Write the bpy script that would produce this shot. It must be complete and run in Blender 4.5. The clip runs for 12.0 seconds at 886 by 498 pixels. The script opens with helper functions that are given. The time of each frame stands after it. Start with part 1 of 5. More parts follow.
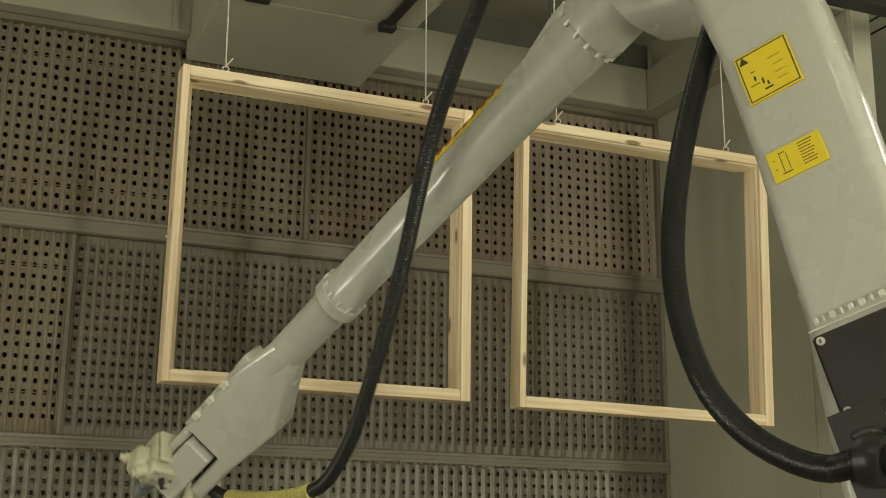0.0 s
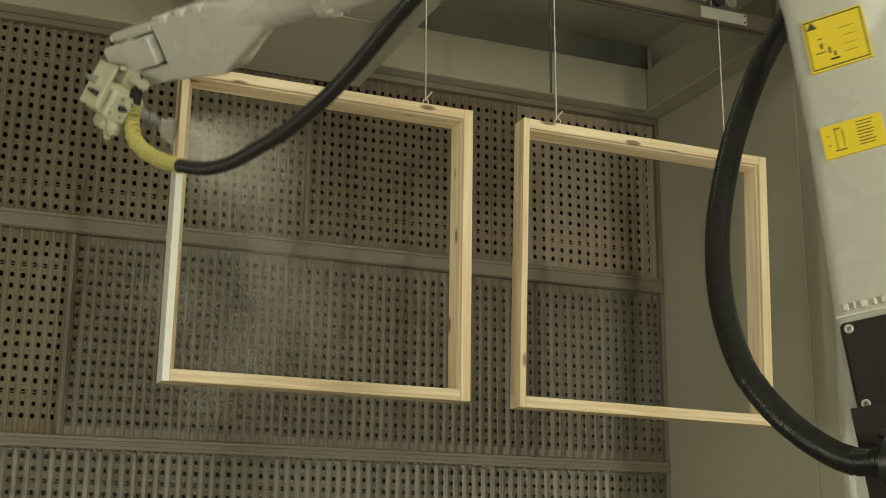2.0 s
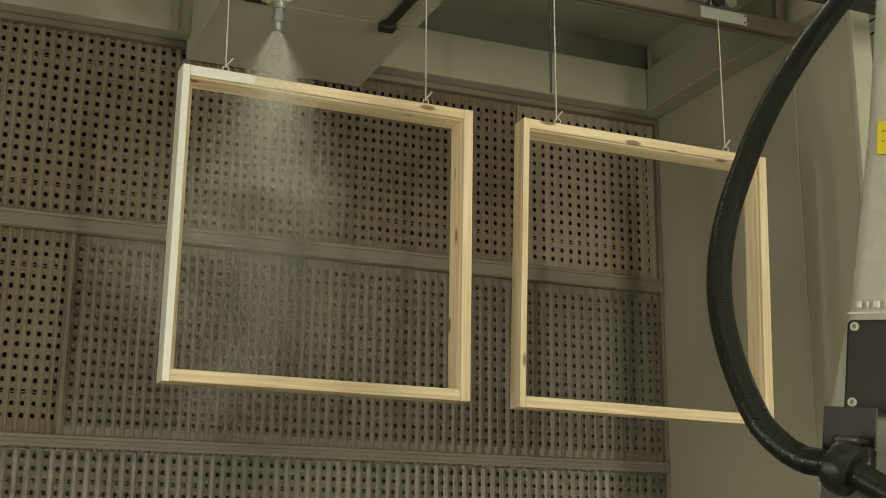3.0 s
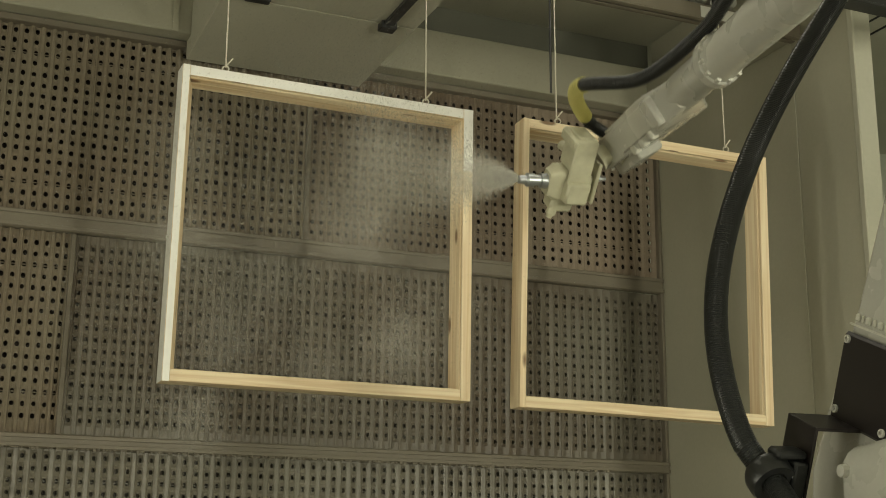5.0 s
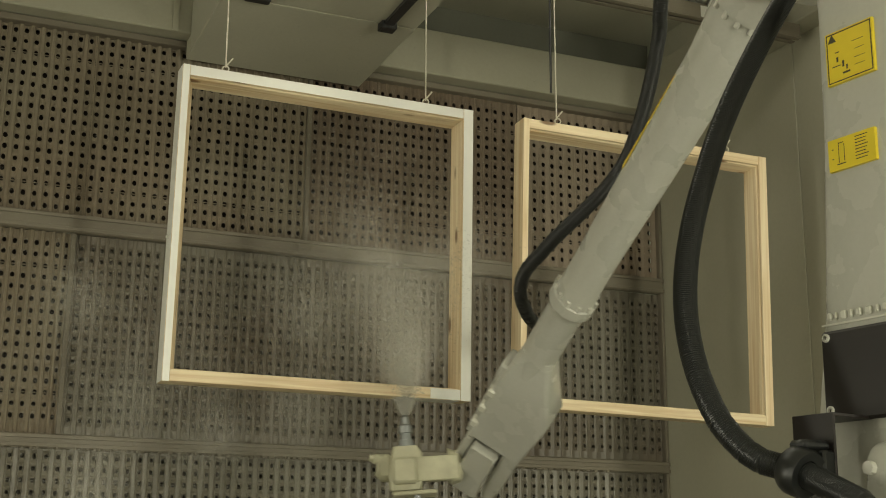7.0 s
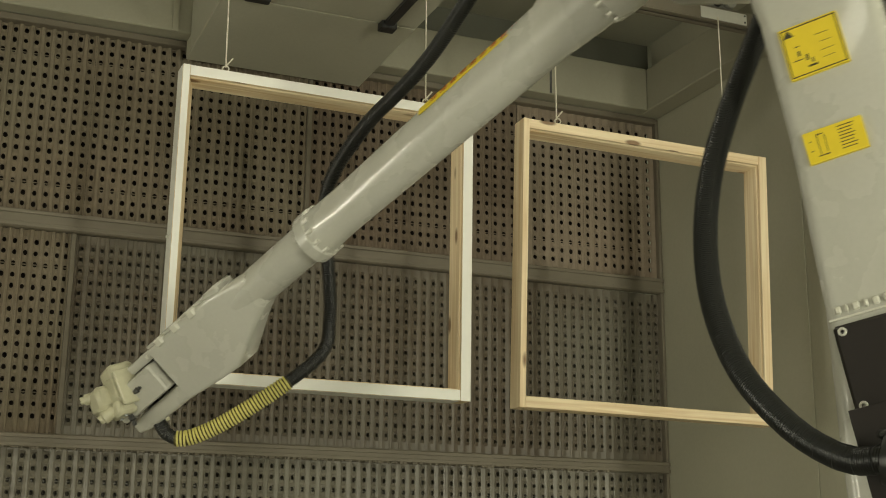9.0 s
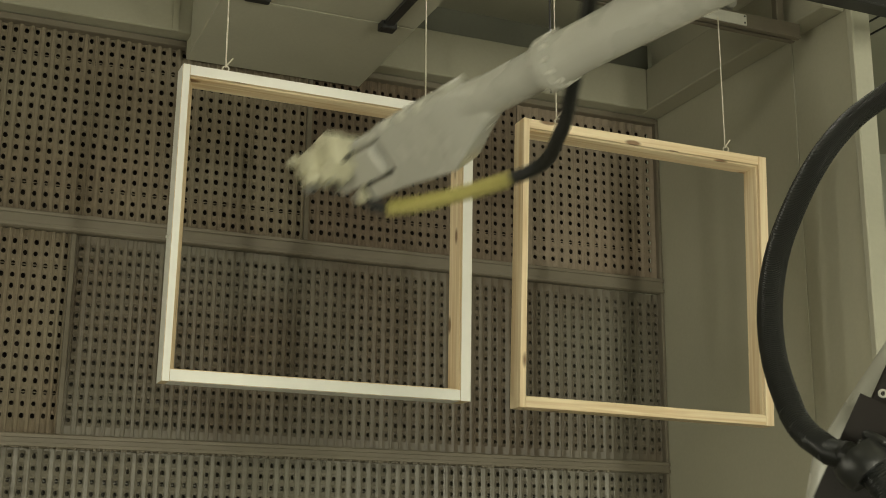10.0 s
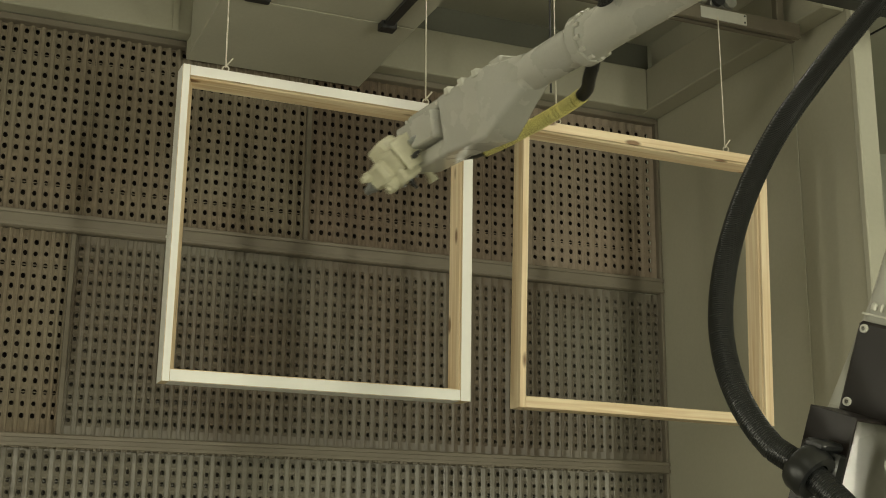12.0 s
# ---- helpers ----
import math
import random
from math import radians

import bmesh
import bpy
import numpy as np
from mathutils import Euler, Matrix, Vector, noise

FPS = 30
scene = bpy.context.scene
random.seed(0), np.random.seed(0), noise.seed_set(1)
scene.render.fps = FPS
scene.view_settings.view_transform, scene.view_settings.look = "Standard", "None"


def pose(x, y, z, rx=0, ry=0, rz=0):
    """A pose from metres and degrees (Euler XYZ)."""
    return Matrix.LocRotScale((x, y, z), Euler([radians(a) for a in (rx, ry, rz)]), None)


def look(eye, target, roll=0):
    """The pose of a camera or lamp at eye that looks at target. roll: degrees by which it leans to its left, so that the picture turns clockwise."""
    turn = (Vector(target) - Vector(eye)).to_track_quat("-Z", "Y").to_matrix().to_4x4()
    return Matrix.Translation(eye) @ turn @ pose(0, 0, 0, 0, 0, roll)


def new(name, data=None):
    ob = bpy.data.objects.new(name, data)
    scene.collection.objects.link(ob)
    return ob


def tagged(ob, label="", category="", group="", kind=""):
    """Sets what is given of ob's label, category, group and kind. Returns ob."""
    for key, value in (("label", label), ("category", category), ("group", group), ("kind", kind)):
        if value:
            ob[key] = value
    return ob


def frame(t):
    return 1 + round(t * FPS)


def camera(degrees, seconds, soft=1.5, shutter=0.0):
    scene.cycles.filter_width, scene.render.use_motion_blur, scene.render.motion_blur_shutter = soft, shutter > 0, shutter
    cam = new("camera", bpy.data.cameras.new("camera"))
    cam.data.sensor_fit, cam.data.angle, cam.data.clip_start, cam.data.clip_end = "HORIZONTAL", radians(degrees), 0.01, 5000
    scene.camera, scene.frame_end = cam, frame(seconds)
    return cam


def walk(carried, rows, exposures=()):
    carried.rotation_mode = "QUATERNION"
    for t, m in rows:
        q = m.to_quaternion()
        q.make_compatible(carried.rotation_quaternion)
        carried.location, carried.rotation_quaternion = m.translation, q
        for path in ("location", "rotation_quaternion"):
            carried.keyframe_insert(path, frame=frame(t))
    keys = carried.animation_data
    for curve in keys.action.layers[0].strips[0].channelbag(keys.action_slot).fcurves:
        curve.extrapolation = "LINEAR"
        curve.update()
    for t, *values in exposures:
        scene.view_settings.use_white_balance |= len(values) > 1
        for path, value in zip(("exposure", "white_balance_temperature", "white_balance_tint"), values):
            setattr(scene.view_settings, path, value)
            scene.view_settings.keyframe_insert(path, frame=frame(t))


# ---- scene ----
cam = camera(38.77, 12.0, soft=1.0, shutter=0.5)
EYE = (-0.806, -4.439, 1.500)
AIM = (1.074, 0.031, 2.721)
walk(cam, [(0.0, look(EYE, AIM, 0.52)), (12.0, look(EYE, AIM, 0.52))])

# ---------------------------------------------------------------- light
world = bpy.data.worlds.new("hall_air")
world.use_nodes = True
scene.world = world
world.node_tree.nodes["Background"].inputs[0].default_value = (0.9, 0.92, 0.85, 1)
world.node_tree.nodes["Background"].inputs[1].default_value = 0.010
scene.view_settings.exposure = 0.0


def tube_light(x, y, z, length, power):
    lamp = bpy.data.lights.new("tube_lamp", "AREA")
    lamp.shape, lamp.size, lamp.size_y = "RECTANGLE", length, 0.35
    lamp.energy, lamp.color = power, (0.98, 0.955, 0.74)
    ob = new("tube_lamp", lamp)
    ob.matrix_world = pose(x, y, z)
    return ob


# Lamps out of view; the wall ones added, the rear three for fill.
LAMPS = [(-2.2, -4.8, 4.38, 8), (1.2, -1.0, 4.38, 2.5), (-0.6, -1.1, 4.38, 1.2), (5.2, -1.2, 4.38, 10)]
ADDED_LAMPS = [(-4.93, -0.6, 1.4, 0, 36), (-4.93, -3.0, 1.4, 0, 36), (-1.6, -7.93, 1.6, 90, 22), (1.2, -7.93, 1.6, 90, 140), (4.4, -7.93, 1.6, 90, 150)]
for lx, ly, lz, power in LAMPS:
    tube_light(lx, ly, lz, 1.5, power)


for lx, ly, lz, turn, power in ADDED_LAMPS:
    ob = tube_light(lx, ly, lz, 2.0, power)
    ob.matrix_world = pose(lx, ly, lz, 0, 0, turn) @ look((0.03, 0, 0), (1, 0, 0), 90)


# ---------------------------------------------------------------- materials
def mat(name, base, rough=0.5, metal=0.0, grain=0.08, scale=40.0, stain=0.1, stain_scale=2.5, bump=0.05,
        stain_colour=None, stretch=(1, 1, 1), spread=0.0, coat=0.0, emit=0.0):
    """A surface with fine grain, larger stains and slight relief."""
    m = bpy.data.materials.new(name)
    m.use_nodes = True
    n, l = m.node_tree.nodes, m.node_tree.links
    bsdf = n["Principled BSDF"]
    co = n.new("ShaderNodeTexCoord")
    mp = n.new("ShaderNodeMapping")
    mp.inputs["Scale"].default_value = stretch
    l.new(co.outputs["Object"], mp.inputs[0])
    fine = n.new("ShaderNodeTexNoise")
    fine.inputs["Scale"].default_value, fine.inputs["Detail"].default_value = scale, 6
    big = n.new("ShaderNodeTexNoise")
    big.inputs["Scale"].default_value, big.inputs["Detail"].default_value = stain_scale, 5
    l.new(mp.outputs[0], fine.inputs[0])
    l.new(mp.outputs[0], big.inputs[0])
    dark = [c * (1 - 2.2 * grain) for c in base]
    light = [min(1, c * (1 + 1.8 * grain)) for c in base]
    mix = n.new("ShaderNodeMix")
    mix.data_type = "RGBA"
    mix.inputs[6].default_value, mix.inputs[7].default_value = (*dark, 1), (*light, 1)
    l.new(fine.outputs[0], mix.inputs[0])
    ramp = n.new("ShaderNodeMapRange")
    ramp.inputs[1].default_value, ramp.inputs[2].default_value = 0.42, 0.68
    ramp.inputs[3].default_value, ramp.inputs[4].default_value = 0.0, stain
    l.new(big.outputs[0], ramp.inputs[0])
    mix2 = n.new("ShaderNodeMix")
    mix2.data_type = "RGBA"
    sc = stain_colour or [c * 0.45 for c in base]
    mix2.inputs[7].default_value = (*sc, 1)
    l.new(mix.outputs[2], mix2.inputs[6])
    l.new(ramp.outputs[0], mix2.inputs[0])
    last = mix2.outputs[2]
    if spread:
        info = n.new("ShaderNodeObjectInfo")
        hue = n.new("ShaderNodeHueSaturation")
        rng = n.new("ShaderNodeMapRange")
        rng.inputs[3].default_value, rng.inputs[4].default_value = 1 - spread, 1 + spread
        l.new(info.outputs["Random"], rng.inputs[0])
        l.new(rng.outputs[0], hue.inputs["Value"])
        l.new(last, hue.inputs["Color"])
        last = hue.outputs[0]
    l.new(last, bsdf.inputs["Base Color"])
    rr = n.new("ShaderNodeMapRange")
    rr.inputs[3].default_value, rr.inputs[4].default_value = max(0.02, rough - 0.1), min(1, rough + 0.12)
    l.new(big.outputs[0], rr.inputs[0])
    l.new(rr.outputs[0], bsdf.inputs["Roughness"])
    bsdf.inputs["Metallic"].default_value = metal
    bsdf.inputs["Coat Weight"].default_value = coat
    if bump:
        bp = n.new("ShaderNodeBump")
        bp.inputs["Strength"].default_value, bp.inputs["Distance"].default_value = bump, 0.004
        l.new(fine.outputs[0], bp.inputs["Height"])
        l.new(bp.outputs[0], bsdf.inputs["Normal"])
    if emit:
        bsdf.inputs["Emission Color"].default_value = (*base, 1)
        bsdf.inputs["Emission Strength"].default_value = emit
    return m


def wood_mat(name, axis):
    """Planed pine: long grain along the given axis, growth bands and small knots."""
    m = bpy.data.materials.new(name)
    m.use_nodes = True
    n, l = m.node_tree.nodes, m.node_tree.links
    bsdf = n["Principled BSDF"]
    co = n.new("ShaderNodeTexCoord")
    mp = n.new("ShaderNodeMapping")
    mp.inputs["Scale"].default_value = [0.6 if i == axis else 22 for i in range(3)]
    l.new(co.outputs["Object"], mp.inputs[0])
    band = n.new("ShaderNodeTexNoise")
    band.inputs["Scale"].default_value, band.inputs["Detail"].default_value = 2.4, 7
    band.inputs["Distortion"].default_value = 0.6
    l.new(mp.outputs[0], band.inputs[0])
    info = n.new("ShaderNodeObjectInfo")
    ramp = n.new("ShaderNodeValToRGB")
    ramp.color_ramp.elements[0].position, ramp.color_ramp.elements[0].color = 0.3, (0.62, 0.44, 0.245, 1)
    ramp.color_ramp.elements[1].position, ramp.color_ramp.elements[1].color = 0.62, (0.82, 0.69, 0.475, 1)
    l.new(band.outputs[0], ramp.inputs[0])
    mp2 = n.new("ShaderNodeMapping")
    mp2.inputs["Scale"].default_value = [5 if i == axis else 16 for i in range(3)]
    l.new(co.outputs["Object"], mp2.inputs[0])
    off = n.new("ShaderNodeVectorMath")
    off.operation = "ADD"
    l.new(mp2.outputs[0], off.inputs[0])
    l.new(info.outputs["Random"], off.inputs[1])
    knot = n.new("ShaderNodeTexVoronoi")
    knot.inputs["Scale"].default_value = 0.75
    l.new(off.outputs[0], knot.inputs[0])
    kr = n.new("ShaderNodeMapRange")
    kr.inputs[1].default_value, kr.inputs[2].default_value = 0.10, 0.17
    kr.inputs[3].default_value, kr.inputs[4].default_value = 0.85, 0.0
    l.new(knot.outputs[0], kr.inputs[0])
    mix = n.new("ShaderNodeMix")
    mix.data_type = "RGBA"
    mix.inputs[7].default_value = (0.16, 0.075, 0.03, 1)
    l.new(kr.outputs[0], mix.inputs[0])
    l.new(ramp.outputs[0], mix.inputs[6])
    l.new(mix.outputs[2], bsdf.inputs["Base Color"])
    bsdf.inputs["Roughness"].default_value = 0.55
    bp = n.new("ShaderNodeBump")
    bp.inputs["Strength"].default_value, bp.inputs["Distance"].default_value = 0.12, 0.002
    l.new(band.outputs[0], bp.inputs["Height"])
    l.new(bp.outputs[0], bsdf.inputs["Normal"])
    return m


def mist_mat(name, alpha):
    m = bpy.data.materials.new(name)
    m.use_nodes = True
    b = m.node_tree.nodes["Principled BSDF"]
    b.inputs["Base Color"].default_value = (0.9, 0.88, 0.8, 1)
    b.inputs["Roughness"].default_value = 1.0
    b.inputs["Alpha"].default_value = alpha
    return m


BOOTH = mat("booth_paint", (0.36, 0.345, 0.265), 0.5, grain=0.03, scale=60, stain=0.22, stain_scale=0.9, bump=0.02)
# Dark green grey, with shade of the recess put into the colour.
SHADED_HEADER = mat("header_recess_shade", (0.15, 0.152, 0.118), 0.55, grain=0.04, scale=40, stain=0.2, stain_scale=1.5, bump=0.02)
# Booth paint lightened: stronger light on the side wall put into colour.
LIT_SIDEWALL = mat("booth_paint_lit_side", (0.43, 0.415, 0.32), 0.45, grain=0.03, scale=60, stain=0.2, stain_scale=0.9, bump=0.02)
CEIL = mat("ceiling_paint", (0.46, 0.45, 0.36), 0.5, grain=0.03, scale=50, stain=0.15, stain_scale=1.2, bump=0.02)
HALL = mat("hall_paint", (0.42, 0.44, 0.36), 0.6, grain=0.03, scale=30, stain=0.1)
FLOOR = mat("floor_concrete", (0.30, 0.29, 0.25), 0.7, grain=0.12, scale=30, stain=0.4, stain_scale=1.5)
FILTER = mat("filter_card", (0.180, 0.140, 0.095), 0.8, grain=0.16, scale=26, stain=0.85, stain_scale=1.15, bump=0.25,
             stain_colour=(0.215, 0.188, 0.135))
# Lighter and darker copies of the card; brightness across the wall put into colour.
FILTER_LIT = mat("filter_card_lit", (0.262, 0.213, 0.158), 0.75, grain=0.12, scale=26, stain=0.7, stain_scale=1.3, bump=0.2,
                   stain_colour=(0.235, 0.18, 0.13))
FILTER_SHADED = mat("filter_card_shaded", (0.150, 0.112, 0.077), 0.75, grain=0.14, scale=26, stain=0.6, stain_scale=1.3, bump=0.2,
                   stain_colour=(0.19, 0.155, 0.112))
FILTER_LOW = mat("filter_card_oversprayed", (0.135, 0.120, 0.090), 0.36, grain=0.2, scale=26, stain=0.9, stain_scale=1.5, bump=0.3,
                 stain_colour=(0.235, 0.22, 0.175))
FILTER_MID = mat("filter_card_dulled", (0.118, 0.094, 0.066), 0.38, grain=0.2, scale=26, stain=0.9, stain_scale=1.3, bump=0.3,
                 stain_colour=(0.160, 0.148, 0.115))
# Near-black colour stands in for the shade behind the filter holes.
PLENUM_SHADE = mat("plenum_shade", (0.035, 0.027, 0.02), 0.9, grain=0.2, scale=20, stain=0.5)
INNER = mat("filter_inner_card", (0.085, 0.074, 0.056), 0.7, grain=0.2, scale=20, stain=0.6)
RAILSTEEL = mat("filter_rail_steel", (0.160, 0.138, 0.102), 0.55, 0.1, grain=0.1, scale=18, stain=0.5, stain_scale=3, bump=0.1,
                stain_colour=(0.225, 0.202, 0.152), stretch=(0.3, 1, 1))
STEEL = mat("galvanised_steel", (0.45, 0.45, 0.42), 0.4, 0.7, grain=0.08, scale=35, stain=0.3)
DARKSTEEL = mat("dark_steel", (0.05, 0.05, 0.05), 0.4, 0.5, grain=0.1)
ROBOT = mat("robot_enamel", (0.50, 0.495, 0.445), 0.26, grain=0.03, scale=90, stain=0.16, stain_scale=6, bump=0.04,
            stain_colour=(0.49, 0.475, 0.385), coat=0.4)
ROUGHCAST = mat("robot_cast_lettering", (0.64, 0.63, 0.55), 0.45, grain=0.04, scale=60, bump=0.2)
TOOLFILM = mat("tool_cover_film", (0.56, 0.54, 0.39), 0.35, grain=0.08, scale=25, stain=0.4, stain_scale=14, bump=0.4,
               stain_colour=(0.30, 0.28, 0.19))
NOZZLE = mat("nozzle_alloy", (0.42, 0.44, 0.46), 0.3, 0.8, grain=0.05)
RUBBER = mat("black_rubber", (0.012, 0.013, 0.013), 0.33, grain=0.15, scale=60, stain=0.3, stain_scale=9, bump=0.1,
             stain_colour=(0.022, 0.022, 0.02))
COVER = mat("black_cover", (0.013, 0.009, 0.008), 0.42, grain=0.1, scale=30, stain=0.3, bump=0.03)
SLEEVE = mat("yellow_sleeve", (0.62, 0.56, 0.16), 0.6, grain=0.1, scale=40, stain=0.3, stain_scale=10,
             stain_colour=(0.55, 0.52, 0.3))
GROOVE = mat("sleeve_groove", (0.10, 0.085, 0.03), 0.7, grain=0.1, scale=40, stain=0.2)
YELLOW = mat("yellow_sticker", (0.78, 0.60, 0.03), 0.4, grain=0.03, stain=0.1, bump=0)
INK = mat("sticker_ink", (0.05, 0.045, 0.02), 0.5, grain=0.02, stain=0.05, bump=0)
REDINK = mat("sticker_red", (0.55, 0.06, 0.03), 0.5, grain=0.02, stain=0.05, bump=0)
WHITE = mat("wet_white_paint", (0.82, 0.81, 0.76), 0.32, grain=0.015, scale=30, stain=0.06, stain_scale=8, bump=0.04,
            stain_colour=(0.74, 0.70, 0.58))
PLATE = mat("pale_plate", (0.62, 0.61, 0.55), 0.4, 0.2, grain=0.04)
WIRE = mat("pale_wire", (0.62, 0.58, 0.48), 0.45, 0.3, grain=0.08)
WOOD_X = wood_mat("pine_along_x", 0)
WOOD_Z = wood_mat("pine_along_z", 2)
GLOW = mat("lamp_diffuser", (1.0, 0.95, 0.82), 0.5, emit=3.0, bump=0)
MIST = mist_mat("paint_mist", 0.20)
MIST_THIN = mist_mat("thin_paint_mist", 0.075)


# ---------------------------------------------------------------- mesh helpers
def finish(name, bm, material, parent=None, label="", smooth=False):
    me = bpy.data.meshes.new(name)
    bmesh.ops.recalc_face_normals(bm, faces=bm.faces[:])
    bm.to_mesh(me)
    bm.free()
    for mt in (material if isinstance(material, (list, tuple)) else [material]):
        me.materials.append(mt)
    if smooth:
        for f in me.polygons:
            f.use_smooth = True
        me.set_sharp_from_angle(angle=radians(38))
    ob = new(name, me)
    if parent:
        ob.parent = parent
    if label:
        ob["label"] = label
    return ob


def part(name, bm, material, parent, label="", smooth=False):
    return finish(name, bm, material, parent, label, smooth)


def thing(name, label, category, m=None, group=""):
    ob = new(name)
    ob.empty_display_size = 0.1
    if m is not None:
        ob.matrix_basis = m
    return tagged(ob, label, category, group)


def box(lo, hi, bevel=0.0, bm=None, m=None, seg=1):
    """A box between two corners, its edges rounded."""
    own = bmesh.new()
    bmesh.ops.create_cube(own, size=1.0)
    lo, hi = Vector(lo), Vector(hi)
    for v in own.verts:
        v.co = Vector([(lo[i] + hi[i]) / 2 + v.co[i] * (hi[i] - lo[i]) for i in range(3)])
    if bevel:
        bmesh.ops.bevel(own, geom=own.edges[:], offset=bevel, segments=seg, affect="EDGES", profile=0.5)
    return merge(own, bm, m)


def merge(own, bm, m=None):
    if m is not None:
        own.transform(m)
    if bm is None:
        return own
    me = bpy.data.meshes.new("joined")
    own.to_mesh(me)
    own.free()
    bm.from_mesh(me)
    bpy.data.meshes.remove(me)
    return bm


def lathe(profile, n=24, bm=None, m=None, closed=True):
    """Turns (along x, radius) pairs about the x axis."""
    own = bmesh.new()
    rings = []
    for x, r in profile:
        rings.append([own.verts.new((x, r * math.cos(2 * math.pi * k / n), r * math.sin(2 * math.pi * k / n))) for k in range(n)])
    for a, b in zip(rings, rings[1:]):
        for k in range(n):
            own.faces.new((a[k], a[(k + 1) % n], b[(k + 1) % n], b[k]))
    if closed:
        own.faces.new(rings[0][::-1])
        own.faces.new(rings[-1])
    return merge(own, bm, m)


def loft(sections, bm=None, m=None):
    """Joins rounded rectangles (x, centre y, centre z, half width, half height, corner) along x."""
    own = bmesh.new()
    rings = []
    for x, cy, cz, w, h, c in sections:
        ring = []
        for sy, sz, a0 in ((1, 1, 0), (-1, 1, 90), (-1, -1, 180), (1, -1, 270)):
            for k in range(5):
                a = radians(a0 + 22.5 * k)
                ring.append(own.verts.new((x, cy + sy * (w - c) + c * math.cos(a), cz + sz * (h - c) + c * math.sin(a))))
        rings.append(ring)
    for a, b in zip(rings, rings[1:]):
        for k in range(20):
            own.faces.new((a[k], a[(k + 1) % 20], b[(k + 1) % 20], b[k]))
    own.faces.new(rings[0][::-1])
    own.faces.new(rings[-1])
    return merge(own, bm, m)


def rod(a, b, r, n=10, bm=None):
    a, b = Vector(a), Vector(b)
    d = b - a
    m = Matrix.Translation(a) @ d.to_track_quat("X", "Z").to_matrix().to_4x4()
    return lathe([(0, r), (d.length, r)], n, bm, m)


def ring_loop(centre, normal, radius, thick, bm=None, n=18, arc=360):
    """A bent wire eye."""
    own = bmesh.new()
    q = Vector(normal).to_track_quat("Z", "Y").to_matrix()
    prev = None
    first = None
    for k in range(n + 1):
        a = radians(arc * k / n)
        c = Vector((math.cos(a) * radius, math.sin(a) * radius, 0))
        ring = []
        for j in range(7):
            b = 2 * math.pi * j / 7
            p = c + (c.normalized() * math.cos(b) + Vector((0, 0, 1)) * math.sin(b)) * thick
            ring.append(own.verts.new(Vector(centre) + q @ p))
        if prev:
            for j in range(7):
                own.faces.new((prev[j], prev[(j + 1) % 7], ring[(j + 1) % 7], ring[j]))
        prev = ring
    return merge(own, bm)


# ---------------------------------------------------------------- booth: floor, walls, ceiling
def slab(name, lo, hi, material, label, bevel=0.0):
    return tagged(finish(name, box(lo, hi, bevel), material), label, "structure", kind="structure")


RIGHT = 2.994
slab("floor", (-5, -8, -0.2), (9, 2.6, 0), FLOOR, "grey concrete floor of the spray hall")
slab("wall_left", (-5.1, -8, 0), (-5, 2.6, 4.5), BOOTH, "plain painted booth wall")
slab("wall_behind", (-5, -8.1, 0), (9, -8, 4.5), HALL, "plain painted hall wall")
slab("wall_exhaust", (-5, 2.3, 0), (RIGHT, 2.4, 4.6), PLENUM_SHADE, "dark back wall of the exhaust plenum")
slab("wall_hall", (7.5, -8, 0), (7.6, 2.6, 4.5), HALL, "pale painted wall of the hall beyond")
slab("wall_hall_end", (RIGHT + 0.2, 2.5, 0), (7.5, 2.6, 4.5), HALL, "pale painted end wall of the hall beyond")
slab("wall_plain", (-5, 1.46, 0), (-1.62, 1.56, 4.02), BOOTH, "plain painted panel beside the filter wall")
slab("wall_header", (-5, 1.50, 4.02), (RIGHT, 1.60, 4.6), SHADED_HEADER, "green grey recess wall above the filters, darkened in colour for shade")
# Unseen sheet, added above the view to shade the recess behind it.
slab("wall_shade_sheet", (-5, -0.20, 4.16), (RIGHT - 0.002, -0.12, 4.5), BOOTH, "unseen painted sheet added to shade the recess above the filters")
slab("wall_foot", (-1.62, 1.46, 0), (RIGHT, 1.56, 0.98), BOOTH, "painted sheet below the filter wall")
# side wall in upright panels with fine joints
for i, (y0, y1) in enumerate(((0.202, 1.46), (-0.196, 0.198))):
    tagged(finish("wall_right_%d" % (i + 1), box((RIGHT, y0, 0), (RIGHT + 0.08, y1, 4.6), 0.003), LIT_SIDEWALL),
           "olive grey painted booth wall panel", "wall", kind="structure")
tagged(finish("trim_post", box((RIGHT - 0.006, -0.236, 0), (RIGHT + 0.10, -0.198, 4.6), 0.006), CEIL),
       "pale folded steel post that ends the booth wall", "trim", kind="structure")
tagged(finish("ceiling", box((-5.1, -8.1, 4.5), (9, 2.6, 4.6)), CEIL), "painted sheet ceiling above the booth", "ceiling", kind="structure")
# ledge round the top of the booth
tagged(finish("trim_ledge_back", box((-5, 1.305, 4.012), (2.860, 1.497, 4.262), 0.006), BOOTH), "painted folded ledge above the filters", "trim", kind="structure")
tagged(finish("trim_ledge_right", box((2.862, -0.19, 4.012), (RIGHT - 0.002, 1.497, 4.262), 0.006), BOOTH), "painted folded ledge along the side wall", "trim", kind="structure")
for x in (-1.25, 0.17):
    tagged(finish("trim_joint", box((x, 1.297, 4.010), (x + 0.03, 1.303, 4.264), 0.001), BOOTH), "narrow cover strip on the ledge", "trim", kind="structure")
